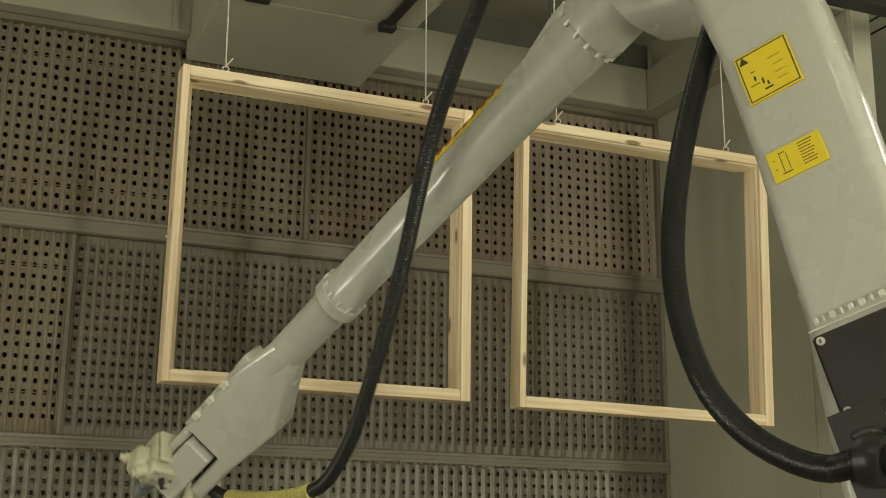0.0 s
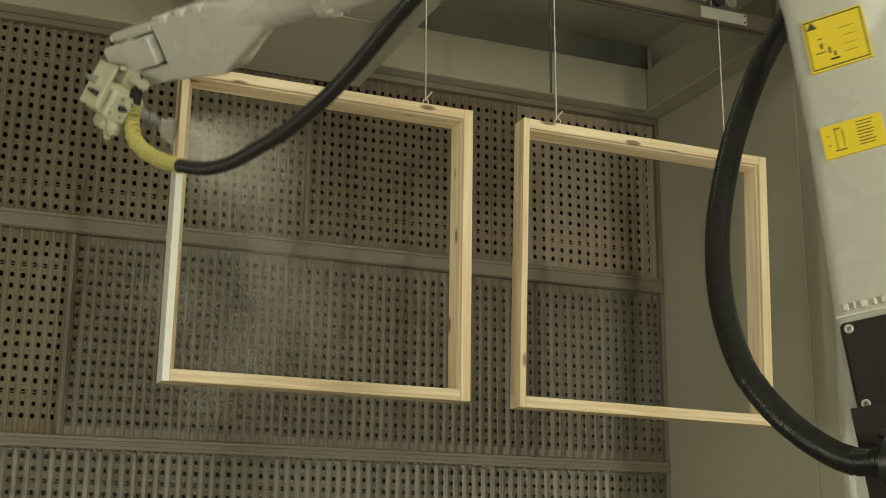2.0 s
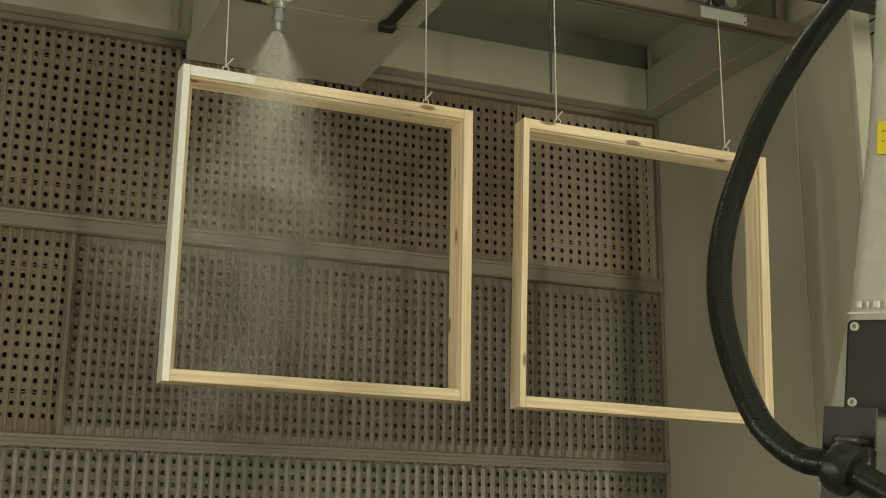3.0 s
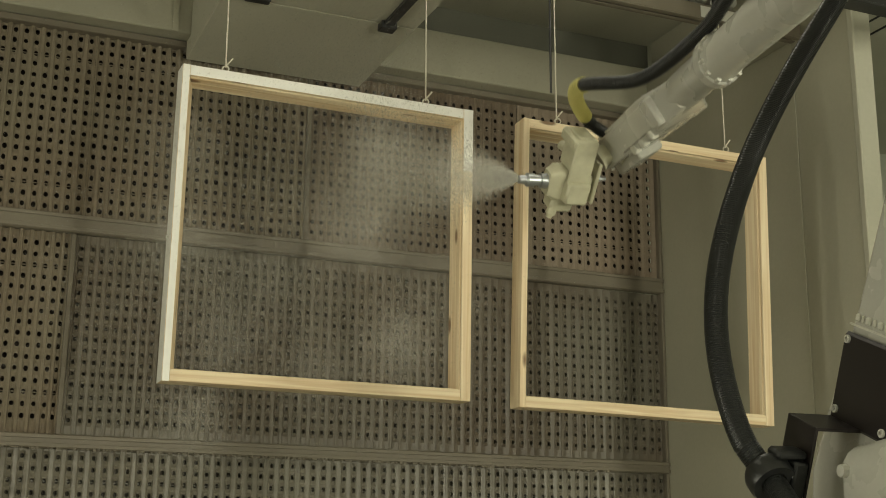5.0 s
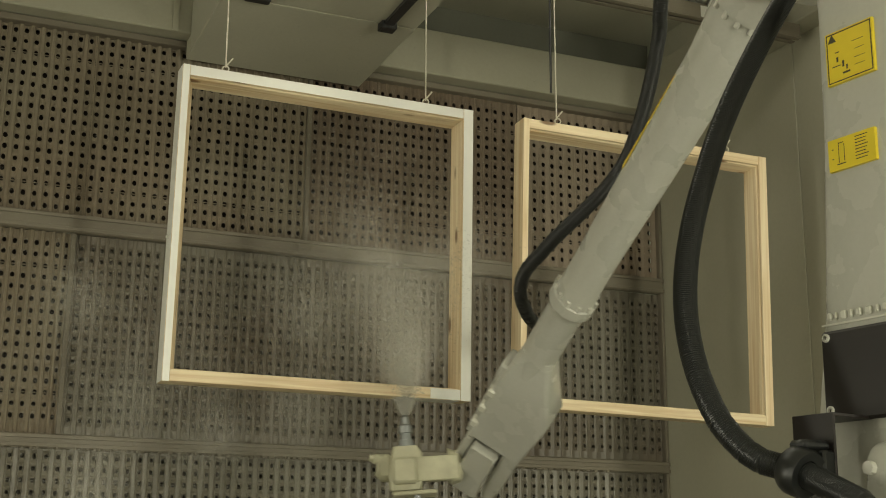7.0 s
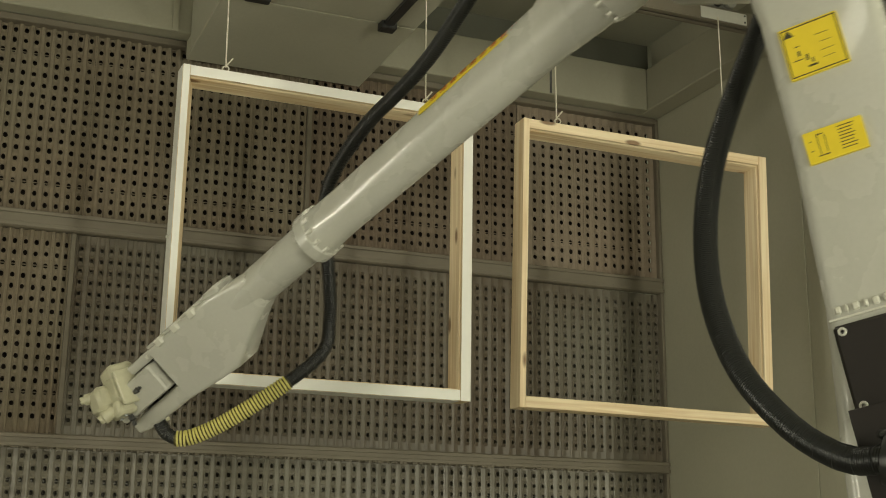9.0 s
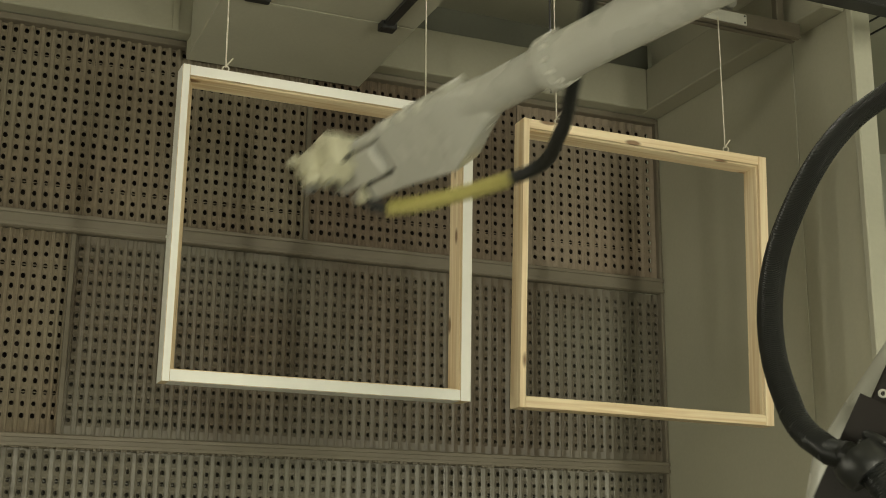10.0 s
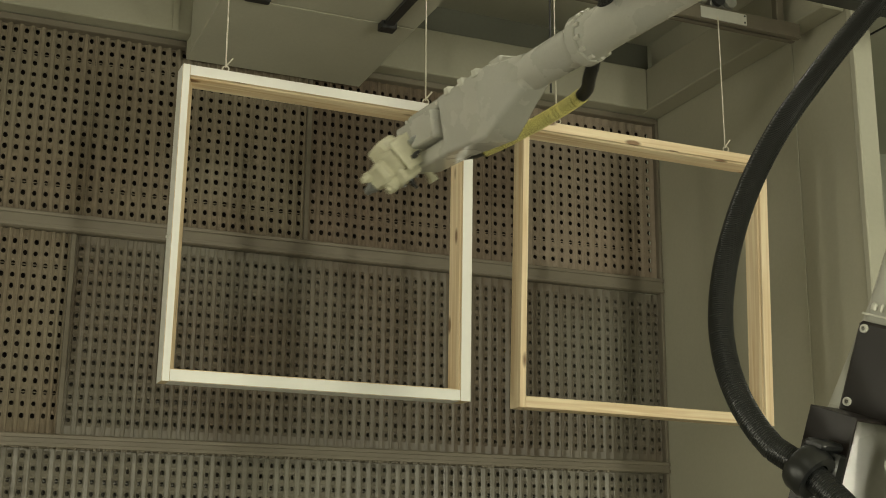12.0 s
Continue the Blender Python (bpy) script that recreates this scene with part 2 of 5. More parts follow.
# filter wall: cross rails, the lower ones crusted with dried paint along the edge
crust = random.Random(11)
for z0, z1 in ((2.98, 3.066), (1.99, 2.054), (0.98, 1.06)):
    bm = box((-1.62, 1.405, z0), (2.988, 1.448, z1), 0.004)
    box((-1.62, 1.396, z0 + 0.004), (2.988, 1.404, z0 + 0.022), 0.002, bm)
    box((-1.62, 1.396, z1 - 0.022), (2.988, 1.404, z1 - 0.004), 0.002, bm)
    if z0 < 2.5:
        for _ in range(420):
            cx, w = crust.uniform(-1.6, 2.6), crust.uniform(0.004, 0.014)
            h = crust.uniform(0.002, 0.009)
            box((cx, 1.396 - crust.uniform(0, 0.004), z0 - h), (cx + w, 1.402, z0 + h * 0.6), h * 0.3, bm)
    tagged(finish("trim_filter_rail", bm, RAILSTEEL), "dusty steel rail that holds the filter sheets", "rail", kind="structure")
bm = box((2.972, 1.41, 1.06), (2.992, 1.458, 4.008), 0.003)
tagged(finish("trim_filter_edge", bm, RAILSTEEL), "upright steel edge strip of the filter wall", "trim", kind="structure")
tagged(finish("trim_filter_head", box((-1.62, 1.40, 3.975), (2.970, 1.458, 4.008), 0.003), RAILSTEEL), "steel head strip of the filter wall", "trim", kind="structure")


def filter_sheet(x0, x1, z0, z1, y, material, label, start, pitches, top, lip, r):
    """A folded card sheet: proud upright pleats, with a column of holes along each inner fold. pitches: (x, width of a fold) pairs, as the card is drawn out unevenly."""
    rise, n, depth = 0.0528, 12, 0.022 if lip else 0.06
    width_at = lambda x: float(np.interp(x, [p[0] for p in pitches], [p[1] for p in pitches]))
    edges = [start]
    while edges[-1] < x1 - 0.03:
        edges.append(edges[-1] + width_at(edges[-1]))
    while edges[0] > x0 + 0.03:
        edges.insert(0, edges[0] - width_at(edges[0]))
    edges[0], edges[-1] = x0, x1
    groove = 0.001 if lip else 0.004
    first = top + rise / 2
    rows = int((first - z0) / rise)
    verts, faces = [], []
    rnd = random.Random(int(x0 * 100 + z0 * 10))

    def quad(*p):
        k = len(verts)
        verts.extend(p)
        faces.append(tuple(range(k, k + len(p))))

    def strip(xa, ya, xb, yb, za, zb):
        quad((xa, ya, za), (xb, yb, za), (xb, yb, zb), (xa, ya, zb))

    low = first - rows * rise
    for a, c in zip(edges, edges[1:]):
        p = c - a
        dep = float(np.interp(a, (0.2, 1.0, 2.2), (0.013, 0.008, 0.004))) * rnd.uniform(0.85, 1.15) * (0.28 if lip else 1)
        lean = rnd.uniform(-0.0015, 0.0015)
        f = y - dep
        l, w = a + 0.27 * p, 0.46 * p
        strip(a, f + lean, a + 0.13 * p, f, z0, z1)
        strip(a + 0.13 * p, f, l, y, z0, z1)
        strip(l + w, y, a + 0.87 * p, f, z0, z1)
        strip(a + 0.87 * p, f, c, f + lean, z0, z1)
        for za, zb in ((first, z1), (z0, low)):
            strip(l, y, l + w / 2, y + groove, za, zb)
            strip(l + w / 2, y + groove, l + w, y, za, zb)
        for j in range(rows):
            b = low + j * rise
            cx, cz = l + w / 2 + rnd.uniform(-0.001, 0.001), b + rise / 2 + rnd.uniform(-0.0015, 0.0015)
            k = len(verts)
            rx, rz = r * rnd.uniform(0.88, 1.08), r * rnd.uniform(1.05, 1.3)
            for s in range(n):
                t = 2 * math.pi * (s + 0.5) / n
                ux, uz = math.cos(t), math.sin(t)
                q = 1 / max(abs(ux), abs(uz))
                verts.append((cx + rx * ux, y - lip, cz + rz * uz))
                verts.append((cx + rx * ux * 0.93, y + 0.004, cz + rz * uz * 0.93))
                ox = l if ux * q < -0.99 else l + w if ux * q > 0.99 else l + w / 2 + ux * q * w / 2
                oz = b if uz * q < -0.99 else b + rise if uz * q > 0.99 else b + rise / 2 + uz * q * rise / 2
                verts.append((ox, y + (groove if abs(ux * q) < 0.4 else 0), oz))
            for s in range(n):
                u, v = k + 3 * s, k + 3 * ((s + 1) % n)
                faces.append((u, v, v + 1, u + 1))
                faces.append((u, u + 2, v + 2, v))
            for cxn, czn, s in ((l + w, b + rise, 1), (l, b + rise, 4), (l, b, 7), (l + w, b, 10)):
                k2 = len(verts)
                verts.append((cxn, y, czn))
                faces.append((k + 3 * s + 2, k2, k + 3 * ((s + 1) % n) + 2))
                faces.append((k + 3 * ((s - 1) % n) + 2, k2, k + 3 * s + 2))
    me = bpy.data.meshes.new("filter_sheet")
    me.from_pydata(verts, [], faces)
    me.materials.append(material)
    ob = new("filter_panel")
    tagged(ob, label, "filter panel", "filter panels of the exhaust wall")
    sheet = new("filter_sheet", me)
    sheet.parent = ob
    part("backing", box((x0, y + depth, z0), (x1, y + depth + 0.006, z1)), INNER if lip else PLENUM_SHADE, ob, "card backing behind the holes, coloured dark for shade")
    # card ties that cross the third row of holes from each end
    for z in (first - 2.5 * rise, low + 2.5 * rise):
        part("tie_strip", box((x0, y + 0.008, z - 0.0025), (x1, y + 0.010, z + 0.0025)), material, ob)
    return ob


for x0, x1, z0, z1, mt, lb, start, pitches, top, lip, r in (
        (-1.60, 0.905, 3.066, 3.975, FILTER, "brown folded card filter panel with round holes", -0.609, ((0.2, 0.050), (0.4, 0.0475)), 3.950, 0.0, 0.0112),
        (0.93, 2.101, 3.066, 3.975, FILTER_SHADED, "dark brown folded card filter panel with round holes", 0.9366, ((1.45, 0.0448), (2.0, 0.051)), 3.915, 0.0, 0.0112),
        # Join set behind a stile from the camera, where the tone changes.
        (2.105, 2.972, 3.066, 3.975, FILTER_LIT, "pale brown folded card filter panel beside the wall corner", 2.184, ((1.45, 0.0547), (2.1, 0.0547)), 3.915, 0.0, 0.0115),
        (-1.60, -0.205, 2.054, 2.98, FILTER, "brown folded card filter panel beside a seam", -0.518, ((0, 0.047), (1, 0.047)), 2.925, 0.0, 0.0105),
        (-0.18, 2.972, 2.054, 2.98, FILTER_MID, "brown folded card filter panel greyed by overspray", -0.166, ((0.3, 0.0428), (2.2, 0.0525)), 2.914, 0.008, 0.0086),
        (-1.60, 2.972, 1.06, 1.99, FILTER_LOW, "folded card filter panel pale with overspray", -0.413, ((0, 0.0515), (1, 0.0515)), 1.955, 0.009, 0.0094)):
    filter_sheet(x0, x1, z0, z1, 1.45, mt, lb, start, pitches, top, lip, r)
for x, z0, z1 in ((0.917, 3.066, 3.975), (-0.193, 2.054, 2.98)):
    tagged(finish("trim_seam", box((x - 0.011, 1.425, z0), (x + 0.012, 1.46, z1), 0.003), RAILSTEEL), "narrow strip between two filter panels", "trim", kind="structure")


# ---------------------------------------------------------------- ceiling box, conveyor, hall details
def ceiling_box():
    t = thing("ceiling_duct", "pale sheet metal duct box below the ceiling", "duct", pose(0.715, 0.82, 3.914))
    bm = box((-0.452, -0.62, 0.004), (0.452, 0.48, 0.58), 0.004)
    box((-0.452, 0.481, 0.004), (0.452, 0.572, 0.092), 0.002, bm)
    part("casing", bm, CEIL, t)
    part("bottom_panel", box((-0.450, -0.215, -0.004), (0.450, 0.572, 0.004), 0.002), CEIL, t, "pale bottom panel")
    part("bottom_panel", box((-0.450, -0.62, -0.004), (0.450, -0.225, 0.004), 0.002), CEIL, t, "pale bottom panel")
    bm = box((0.285, -0.55, -0.026), (0.330, -0.20, -0.004), 0.003)
    box((0.270, -0.26, -0.040), (0.345, -0.20, -0.004), 0.003, bm)
    part("bracket", bm, DARKSTEEL, t, "dark steel slotted bracket")
    part("bracket", box((-0.36, -0.27, -0.02), (-0.25, -0.225, -0.004), 0.003), DARKSTEEL, t, "dark steel slotted bracket")
    return t


ceiling_box()


def conveyor():
    t = thing("conveyor_rail", "galvanised overhead conveyor rail with carriers", "conveyor", pose(0, 0.05, 3.94))
    bm = box((1.25, -0.035, 0.006), (2.898, -0.029, 0.074), 0.002)
    box((1.25, 0.029, 0.006), (2.898, 0.035, 0.074), 0.002, bm)
    box((1.25, -0.035, 0.0), (2.898, -0.008, 0.006), 0.001, bm)
    box((1.25, 0.008, 0.0), (2.898, 0.035, 0.006), 0.001, bm)
    part("channel", bm, RAILSTEEL, t)
    pl = part("plate", box((2.335, -0.041, 0.006), (2.588, -0.036, 0.062), 0.002), PLATE, t, "pale riveted plate")
    for z in (0.018, 0.05):
        part("rivet", lathe([(0, 0.005), (0.003, 0.004)], 8, None, pose(2.574, -0.0445, z, 0, 0, 90)), DARKSTEEL, pl)
    for x in (2.12, 2.30, 2.46):
        c = part("carrier", box((x - 0.06, -0.03, 0.075), (x + 0.06, 0.03, 0.115), 0.006), STEEL, t, "worn steel carrier")
        part("wheel", lathe([(-0.012, 0.026), (-0.01, 0.03), (0.01, 0.03), (0.012, 0.026)], 14, None, pose(x - 0.03, -0.045, 0.105, 0, 0, 90)), DARKSTEEL, c)
        part("wheel", lathe([(-0.012, 0.026), (-0.01, 0.03), (0.01, 0.03), (0.012, 0.026)], 14, None, pose(x + 0.035, -0.045, 0.105, 0, 0, 90)), STEEL, c)
    for x in (1.4, 2.8):
        part("hanger", box((x - 0.02, -0.02, 0.074), (x + 0.02, 0.02, 0.56), 0.003), RAILSTEEL, t)
    part("eye", ring_loop((2.245, -0.05, 0.10), (0, 1, 0), 0.018, 0.005), DARKSTEEL, t)
    return t


conveyor()
# a second glossy beam nearer the hall side
t = thing("steel_beam", "dark glossy steel beam below the ceiling", "beam", pose(3.2, -0.75, 3.714))
bm = box((-1.05, -0.04, 0), (3.2, 0.04, 0.012), 0.002)
box((-1.05, -0.006, 0.012), (3.2, 0.006, 0.11), 0.002, bm)
box((-1.05, -0.04, 0.11), (3.2, 0.04, 0.12), 0.002, bm)
part("web", bm, DARKSTEEL, t)
for x in (-0.55, 1.4):
    part("hanger", box((x - 0.015, -0.015, 0.12), (x + 0.015, 0.015, 0.785), 0.002), STEEL, t)
# cable tray in the hall behind
t = thing("cable_tray", "thin dark cable tray hung from the ceiling behind the wall", "cable tray", pose(3.75, 0.3, 4.30))
for z in (0.0, 0.075):
    part("tray_rail", rod((0, -1.3, z), (0, 1.2, z), 0.006), DARKSTEEL, t)
for k in range(9):
    part("rung", rod((0, -1.25 + 0.29 * k, -0.02), (0, -1.25 + 0.29 * k, 0.095), 0.008), DARKSTEEL, t)
for y in (-1.2, 1.1):
    part("drop_rod", rod((0, y, 0.075), (0, y, 0.20), 0.004), DARKSTEEL, t)
t = thing("hall_cabinet", "grey green steel cabinet in the hall beyond", "cabinet", pose(5.2, 0.9, 0))
part("body", box((-0.75, -0.4, 0), (0.75, 0.4, 3.35), 0.02), HALL, t)
for z in (2.2, 2.9):
    part("shelf_edge", box((-0.77, -0.42, z), (0.77, -0.40, z + 0.06), 0.004), DARKSTEEL, t)

for lx, ly, lz, power in LAMPS:
    t = thing("ceiling_lamp", "long fluorescent ceiling lamp with a pale diffuser", "lamp", pose(lx, ly, lz), "ceiling lamps")
    part("housing", box((-0.78, -0.2, 0.04), (0.78, 0.2, 0.12), 0.01), PLATE, t)
    part("diffuser", box((-0.74, -0.17, 0.02), (0.74, 0.17, 0.039), 0.004), GLOW, t)
for lx, ly, lz, turn, power in ADDED_LAMPS:
    t = thing("added_wall_lamp", "added unseen tall fluorescent lamp on a wall", "lamp", pose(lx, ly, lz, 0, 0, turn), "wall lamps")
    part("housing", box((-0.07, -0.25, -1.1), (0.0, 0.25, 1.1), 0.01), PLATE, t)
    part("diffuser", box((0.001, -0.2, -1.02), (0.015, 0.2, 1.02), 0.004), GLOW, t)


# ---------------------------------------------------------------- hanging window frames
W, H, D = 1.19, 1.193, 0.0935
LIP, BODY = 0.026, 0.057
RIGHT_LIP, TOP_LIP, LOW_LIP = 0.041, 0.040, 0.042


def member(length, lip, material, parent, name, m):
    """A timber with a flat front, a fine groove behind it and an inner face that splays to the back; runs along z from 0, outer face at x = 0."""
    prof = [(0, 0), (lip, 0), (lip, 0.014), (lip + 0.005, 0.018), (max(BODY, lip + 0.012), D), (0, D)]
    bm = bmesh.new()
    lo = [bm.verts.new((x, y, 0)) for x, y in prof]
    hi = [bm.verts.new((x, y, length)) for x, y in prof]
    for k in range(6):
        bm.faces.new((lo[k], lo[(k + 1) % 6], hi[(k + 1) % 6], hi[k]))
    bm.faces.new(lo[::-1])
    bm.faces.new(hi)
    bmesh.ops.bevel(bm, geom=bm.edges[:], offset=0.0015, segments=1, affect="EDGES")
    bm.transform(m)
    return part(name, bm, material, parent)


def window_frame(m, label):
    """Origin at the middle of the top edge of the front."""
    t = thing("window_frame", label, "window frame", m, "window frames on the conveyor")
    top, low = 0.0, -H
    member(H, LIP, WOOD_Z, t, "stile", pose(-W / 2, 0, low))
    member(H, RIGHT_LIP, WOOD_Z, t, "stile", pose(W / 2, 0, low) @ Matrix.Diagonal((-1, 1, 1, 1)))
    rail, start = W - LIP - RIGHT_LIP - 0.001, -W / 2 + LIP + 0.0005
    turn = Matrix(((0, 0, 1, 0), (0, 1, 0, 0), (1, 0, 0, 0), (0, 0, 0, 1)))
    member(rail, LOW_LIP, WOOD_X, t, "rail", pose(start, 0.001, low + 0.001) @ turn)
    member(rail, TOP_LIP, WOOD_X, t, "rail", pose(start, 0.001, top - 0.001) @ Matrix.Diagonal((1, 1, -1, 1)) @ turn)
    return t


LEFT_M = pose(W / 2, 0, 3.314, 0.26, 0.28, 0)
RIGHT_M = pose(1.398 + W / 2, -0.062, 3.288, 1.0, 0.9, -1.2)
frame_l = window_frame(LEFT_M, "square pine window frame being sprayed white, hung on two wires")
frame_r = window_frame(RIGHT_M, "square bare pine window frame with knots, hung on two wires")

part("pin", lathe([(0, 0.006), (0.010, 0.006), (0.012, 0.004)], 10, None, pose(-W / 2, 0.05, -0.66, 0, 180, 0)), PLATE, frame_l, "small pale pin in the stile")

# coats of paint on the first frame: thin films that slide out of the wood while the gun passes
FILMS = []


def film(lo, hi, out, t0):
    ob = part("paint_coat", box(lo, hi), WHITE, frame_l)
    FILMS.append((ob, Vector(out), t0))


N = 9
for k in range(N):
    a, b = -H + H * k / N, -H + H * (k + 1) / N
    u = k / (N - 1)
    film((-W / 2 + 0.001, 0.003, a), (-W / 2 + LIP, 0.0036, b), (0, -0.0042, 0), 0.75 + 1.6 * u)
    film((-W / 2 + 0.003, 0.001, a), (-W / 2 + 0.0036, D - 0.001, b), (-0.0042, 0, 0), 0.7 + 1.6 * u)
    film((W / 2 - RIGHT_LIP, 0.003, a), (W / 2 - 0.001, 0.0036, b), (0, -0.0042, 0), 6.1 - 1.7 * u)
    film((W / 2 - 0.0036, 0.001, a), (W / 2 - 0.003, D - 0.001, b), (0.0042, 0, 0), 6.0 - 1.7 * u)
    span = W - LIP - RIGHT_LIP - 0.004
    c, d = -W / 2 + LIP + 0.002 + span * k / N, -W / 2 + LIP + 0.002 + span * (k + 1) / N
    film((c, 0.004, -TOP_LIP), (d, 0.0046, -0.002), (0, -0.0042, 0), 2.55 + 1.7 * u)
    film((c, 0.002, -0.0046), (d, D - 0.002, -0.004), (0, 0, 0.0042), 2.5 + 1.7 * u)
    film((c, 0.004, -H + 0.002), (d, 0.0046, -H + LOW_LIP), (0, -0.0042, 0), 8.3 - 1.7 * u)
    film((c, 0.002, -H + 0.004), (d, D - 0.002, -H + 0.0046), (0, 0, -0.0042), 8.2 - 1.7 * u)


def hanger(x, y, z, top, lean, label):
    """A wire from the conveyor, hooked into a screw eye in the frame's top."""
    t = thing("hanger_wire", label, "hanger", pose(x, y, z), "hanger wires")
    bm = rod((0, 0, -0.004), (0, 0, 0.012), 0.003)
    ring_loop((0, 0, 0.024), (0.35, 1, 0), 0.012, 0.0032, bm)
    part("screw_eye", bm, WIRE, t, "pale steel screw eye", True)
    bm = rod((lean, 0, 0.030), (lean - 0.004, 0, top - z), 0.0030)
    own = rod((lean, 0, 0.036), (lean + 0.026, -0.004, 0.070), 0.0032)
    merge(own, bm)
    part("wire", bm, WIRE, t, "", True)
    return t


hanger(0.170, 0.047, 3.316, 3.96, 0.0, "pale steel wire hooked into a painted screw eye")
hanger(0.998, 0.047, 3.311, 3.96, 0.0, "pale steel wire hooked into a painted screw eye")
hanger(1.586, 0.010, 3.303, 3.955, -0.006, "thin pale wire hooked into a bare screw eye")
hanger(2.420, -0.010, 3.288, 3.950, -0.004, "thin pale wire hooked into a bare screw eye")
t = thing("carrier_bar", "thin steel bar of the conveyor above the duct", "bar", pose(0.58, 0.047, 3.96))
part("bar", box((-0.52, -0.008, 0), (0.70, 0.008, 0.03), 0.002), STEEL, t)
part("drop_rod", rod((0.0, 0, 0.03), (0.0, 0, 0.54), 0.006), STEEL, t)
t = thing("guide_rod", "dark steel rod hanging from the conveyor rail", "rod", pose(1.566, 0.03, 3.46))
part("rod", rod((0, 0, 0), (0, 0, 0.48), 0.005), DARKSTEEL, t)
part("bend", rod((0, 0, 0.47), (0.16, 0, 0.476), 0.005), DARKSTEEL, t)

# ---------------------------------------------------------------- robot
BASE = Vector((1.108, -2.644, 0))
robot = thing("paint_robot", "large off-white industrial paint robot on a pedestal", "robot", Matrix.Translation(BASE))
# pedestal
bm = box((-0.35, -0.35, 0), (0.35, 0.35, 0.05), 0.01)
lathe([(0.05, 0.28), (1.10, 0.28), (1.12, 0.33), (1.20, 0.33)], 28, bm, pose(0, 0, 0, 0, -90, 0))
part("pedestal", bm, ROBOT, robot, "", True)

# turret: local x points where the arm reaches, y to its left
bm = lathe([(1.20, 0.32), (1.42, 0.32), (1.46, 0.28)], 28, None, pose(0, 0, 0, 0, -90, 0))
loft([(-0.28, -0.04, 1.50, 0.13, 0.18, 0.05), (-0.1, -0.04, 1.55, 0.13, 0.24, 0.06), (0.10, -0.06, 1.58, 0.12, 0.24, 0.08), (0.22, -0.06, 1.62, 0.10, 0.18, 0.06)], bm)
turret = part("turret", bm, ROBOT, robot, "", True)
bm = loft([(-0.26, 0.20, 1.46, 0.10, 0.18, 0.05), (-0.10, 0.215, 1.50, 0.115, 0.24, 0.06), (0.06, 0.215, 1.50, 0.11, 0.225, 0.05), (0.10, 0.21, 1.47, 0.08, 0.15, 0.04)])
part("motor_housing", bm, ROBOT, turret, "ribbed off-white motor housing", True)
for x, z in ((-0.10, 1.830), (0.05, 1.826)):
    part("bolt", lathe([(0, 0.013), (0.012, 0.012)], 8, None, pose(x, 0.325, z - 0.150, 0, 0, 90)), PLATE, turret)
# upper arm: local z runs from the shoulder to the elbow, x forward, y to the left (towards the labels)
SIDE = 0.237
bm = loft([(-0.22, 0.176, -0.02, 0.05, 0.11, 0.03), (-0.10, 0.174, -0.03, 0.058, 0.15, 0.03), (0.02, 0.174, -0.035, 0.06, 0.138, 0.03), (0.20, 0.174, -0.050, 0.06, 0.124, 0.03),
           (0.25, 0.174, -0.054, 0.06, 0.120, 0.03), (0.60, 0.174, -0.075, 0.06, 0.118, 0.03), (0.86, 0.174, -0.080, 0.06, 0.118, 0.03), (1.02, 0.170, -0.065, 0.06, 0.122, 0.05), (1.20, 0.165, -0.025, 0.05, 0.12, 0.05), (1.27, 0.155, -0.015, 0.04, 0.07, 0.03)],
          None, Matrix(((0, 0, 1, 0), (0, 1, 0, 0), (1, 0, 0, 0), (0, 0, 0, 1))))
upper = part("upper_arm", bm, ROBOT, robot, "", True)
bm = box((-0.132, SIDE + 0.001, 0.030), (0.056, SIDE + 0.014, 0.208), 0.006)
cover = part("joint_cover", bm, COVER, upper, "glossy black joint cover")
for x, z in ((0.039, 0.194), (0.038, 0.053), (-0.115, 0.193), (-0.112, 0.051)):
    bm = lathe([(0, 0.0085), (0.006, 0.0085), (0.007, 0.0075), (0.007, 0.0045), (0.002, 0.0040)], 12, None, pose(x, SIDE + 0.012, z, 0, 0, 90))
    part("screw", bm, PLATE, upper, "pale socket screw")
# folded bracket and clamp that hold the hose beside the joint
bm = box((-0.047, SIDE, 0.030), (0.051, 0.347, 0.036), 0.001)
box((-0.047, 0.341, -0.164), (0.051, 0.347, 0.032), 0.001, bm)
part("hose_bracket", bm, COVER, upper, "folded black steel bracket")
bm = lathe([(-0.020, 0.026), (-0.022, 0.042), (-0.012, 0.046), (0.012, 0.046), (0.022, 0.042), (0.020, 0.026)], 26, None, pose(-0.017, 0.408, -0.074, 0, -20, 0), False)
box((-0.049, 0.347, -0.109), (0.015, 0.378, -0.034), 0.005, bm)
box((-0.039, 0.347, -0.034), (0.005, 0.413, -0.016), 0.006, bm)
part("hose_clamp", bm, RUBBER, upper, "black plastic hose clamp", True)
# raised cast marking above the cover
bm = box((-0.15, SIDE - 0.002, 0.220), (0.060, SIDE + 0.002, 0.224), 0.0005)
x = 0.045
for wd in (0.012, 0.005, 0.014, 0.008, 0.013, 0.016, 0.009, 0.014, 0.012):
    box((x - wd, SIDE - 0.004, 0.230), (x, SIDE + 0.004, 0.246), 0.003, bm)
    x -= wd + 0.008
part("cast_marking", bm, ROUGHCAST, upper, "raised cast marking")


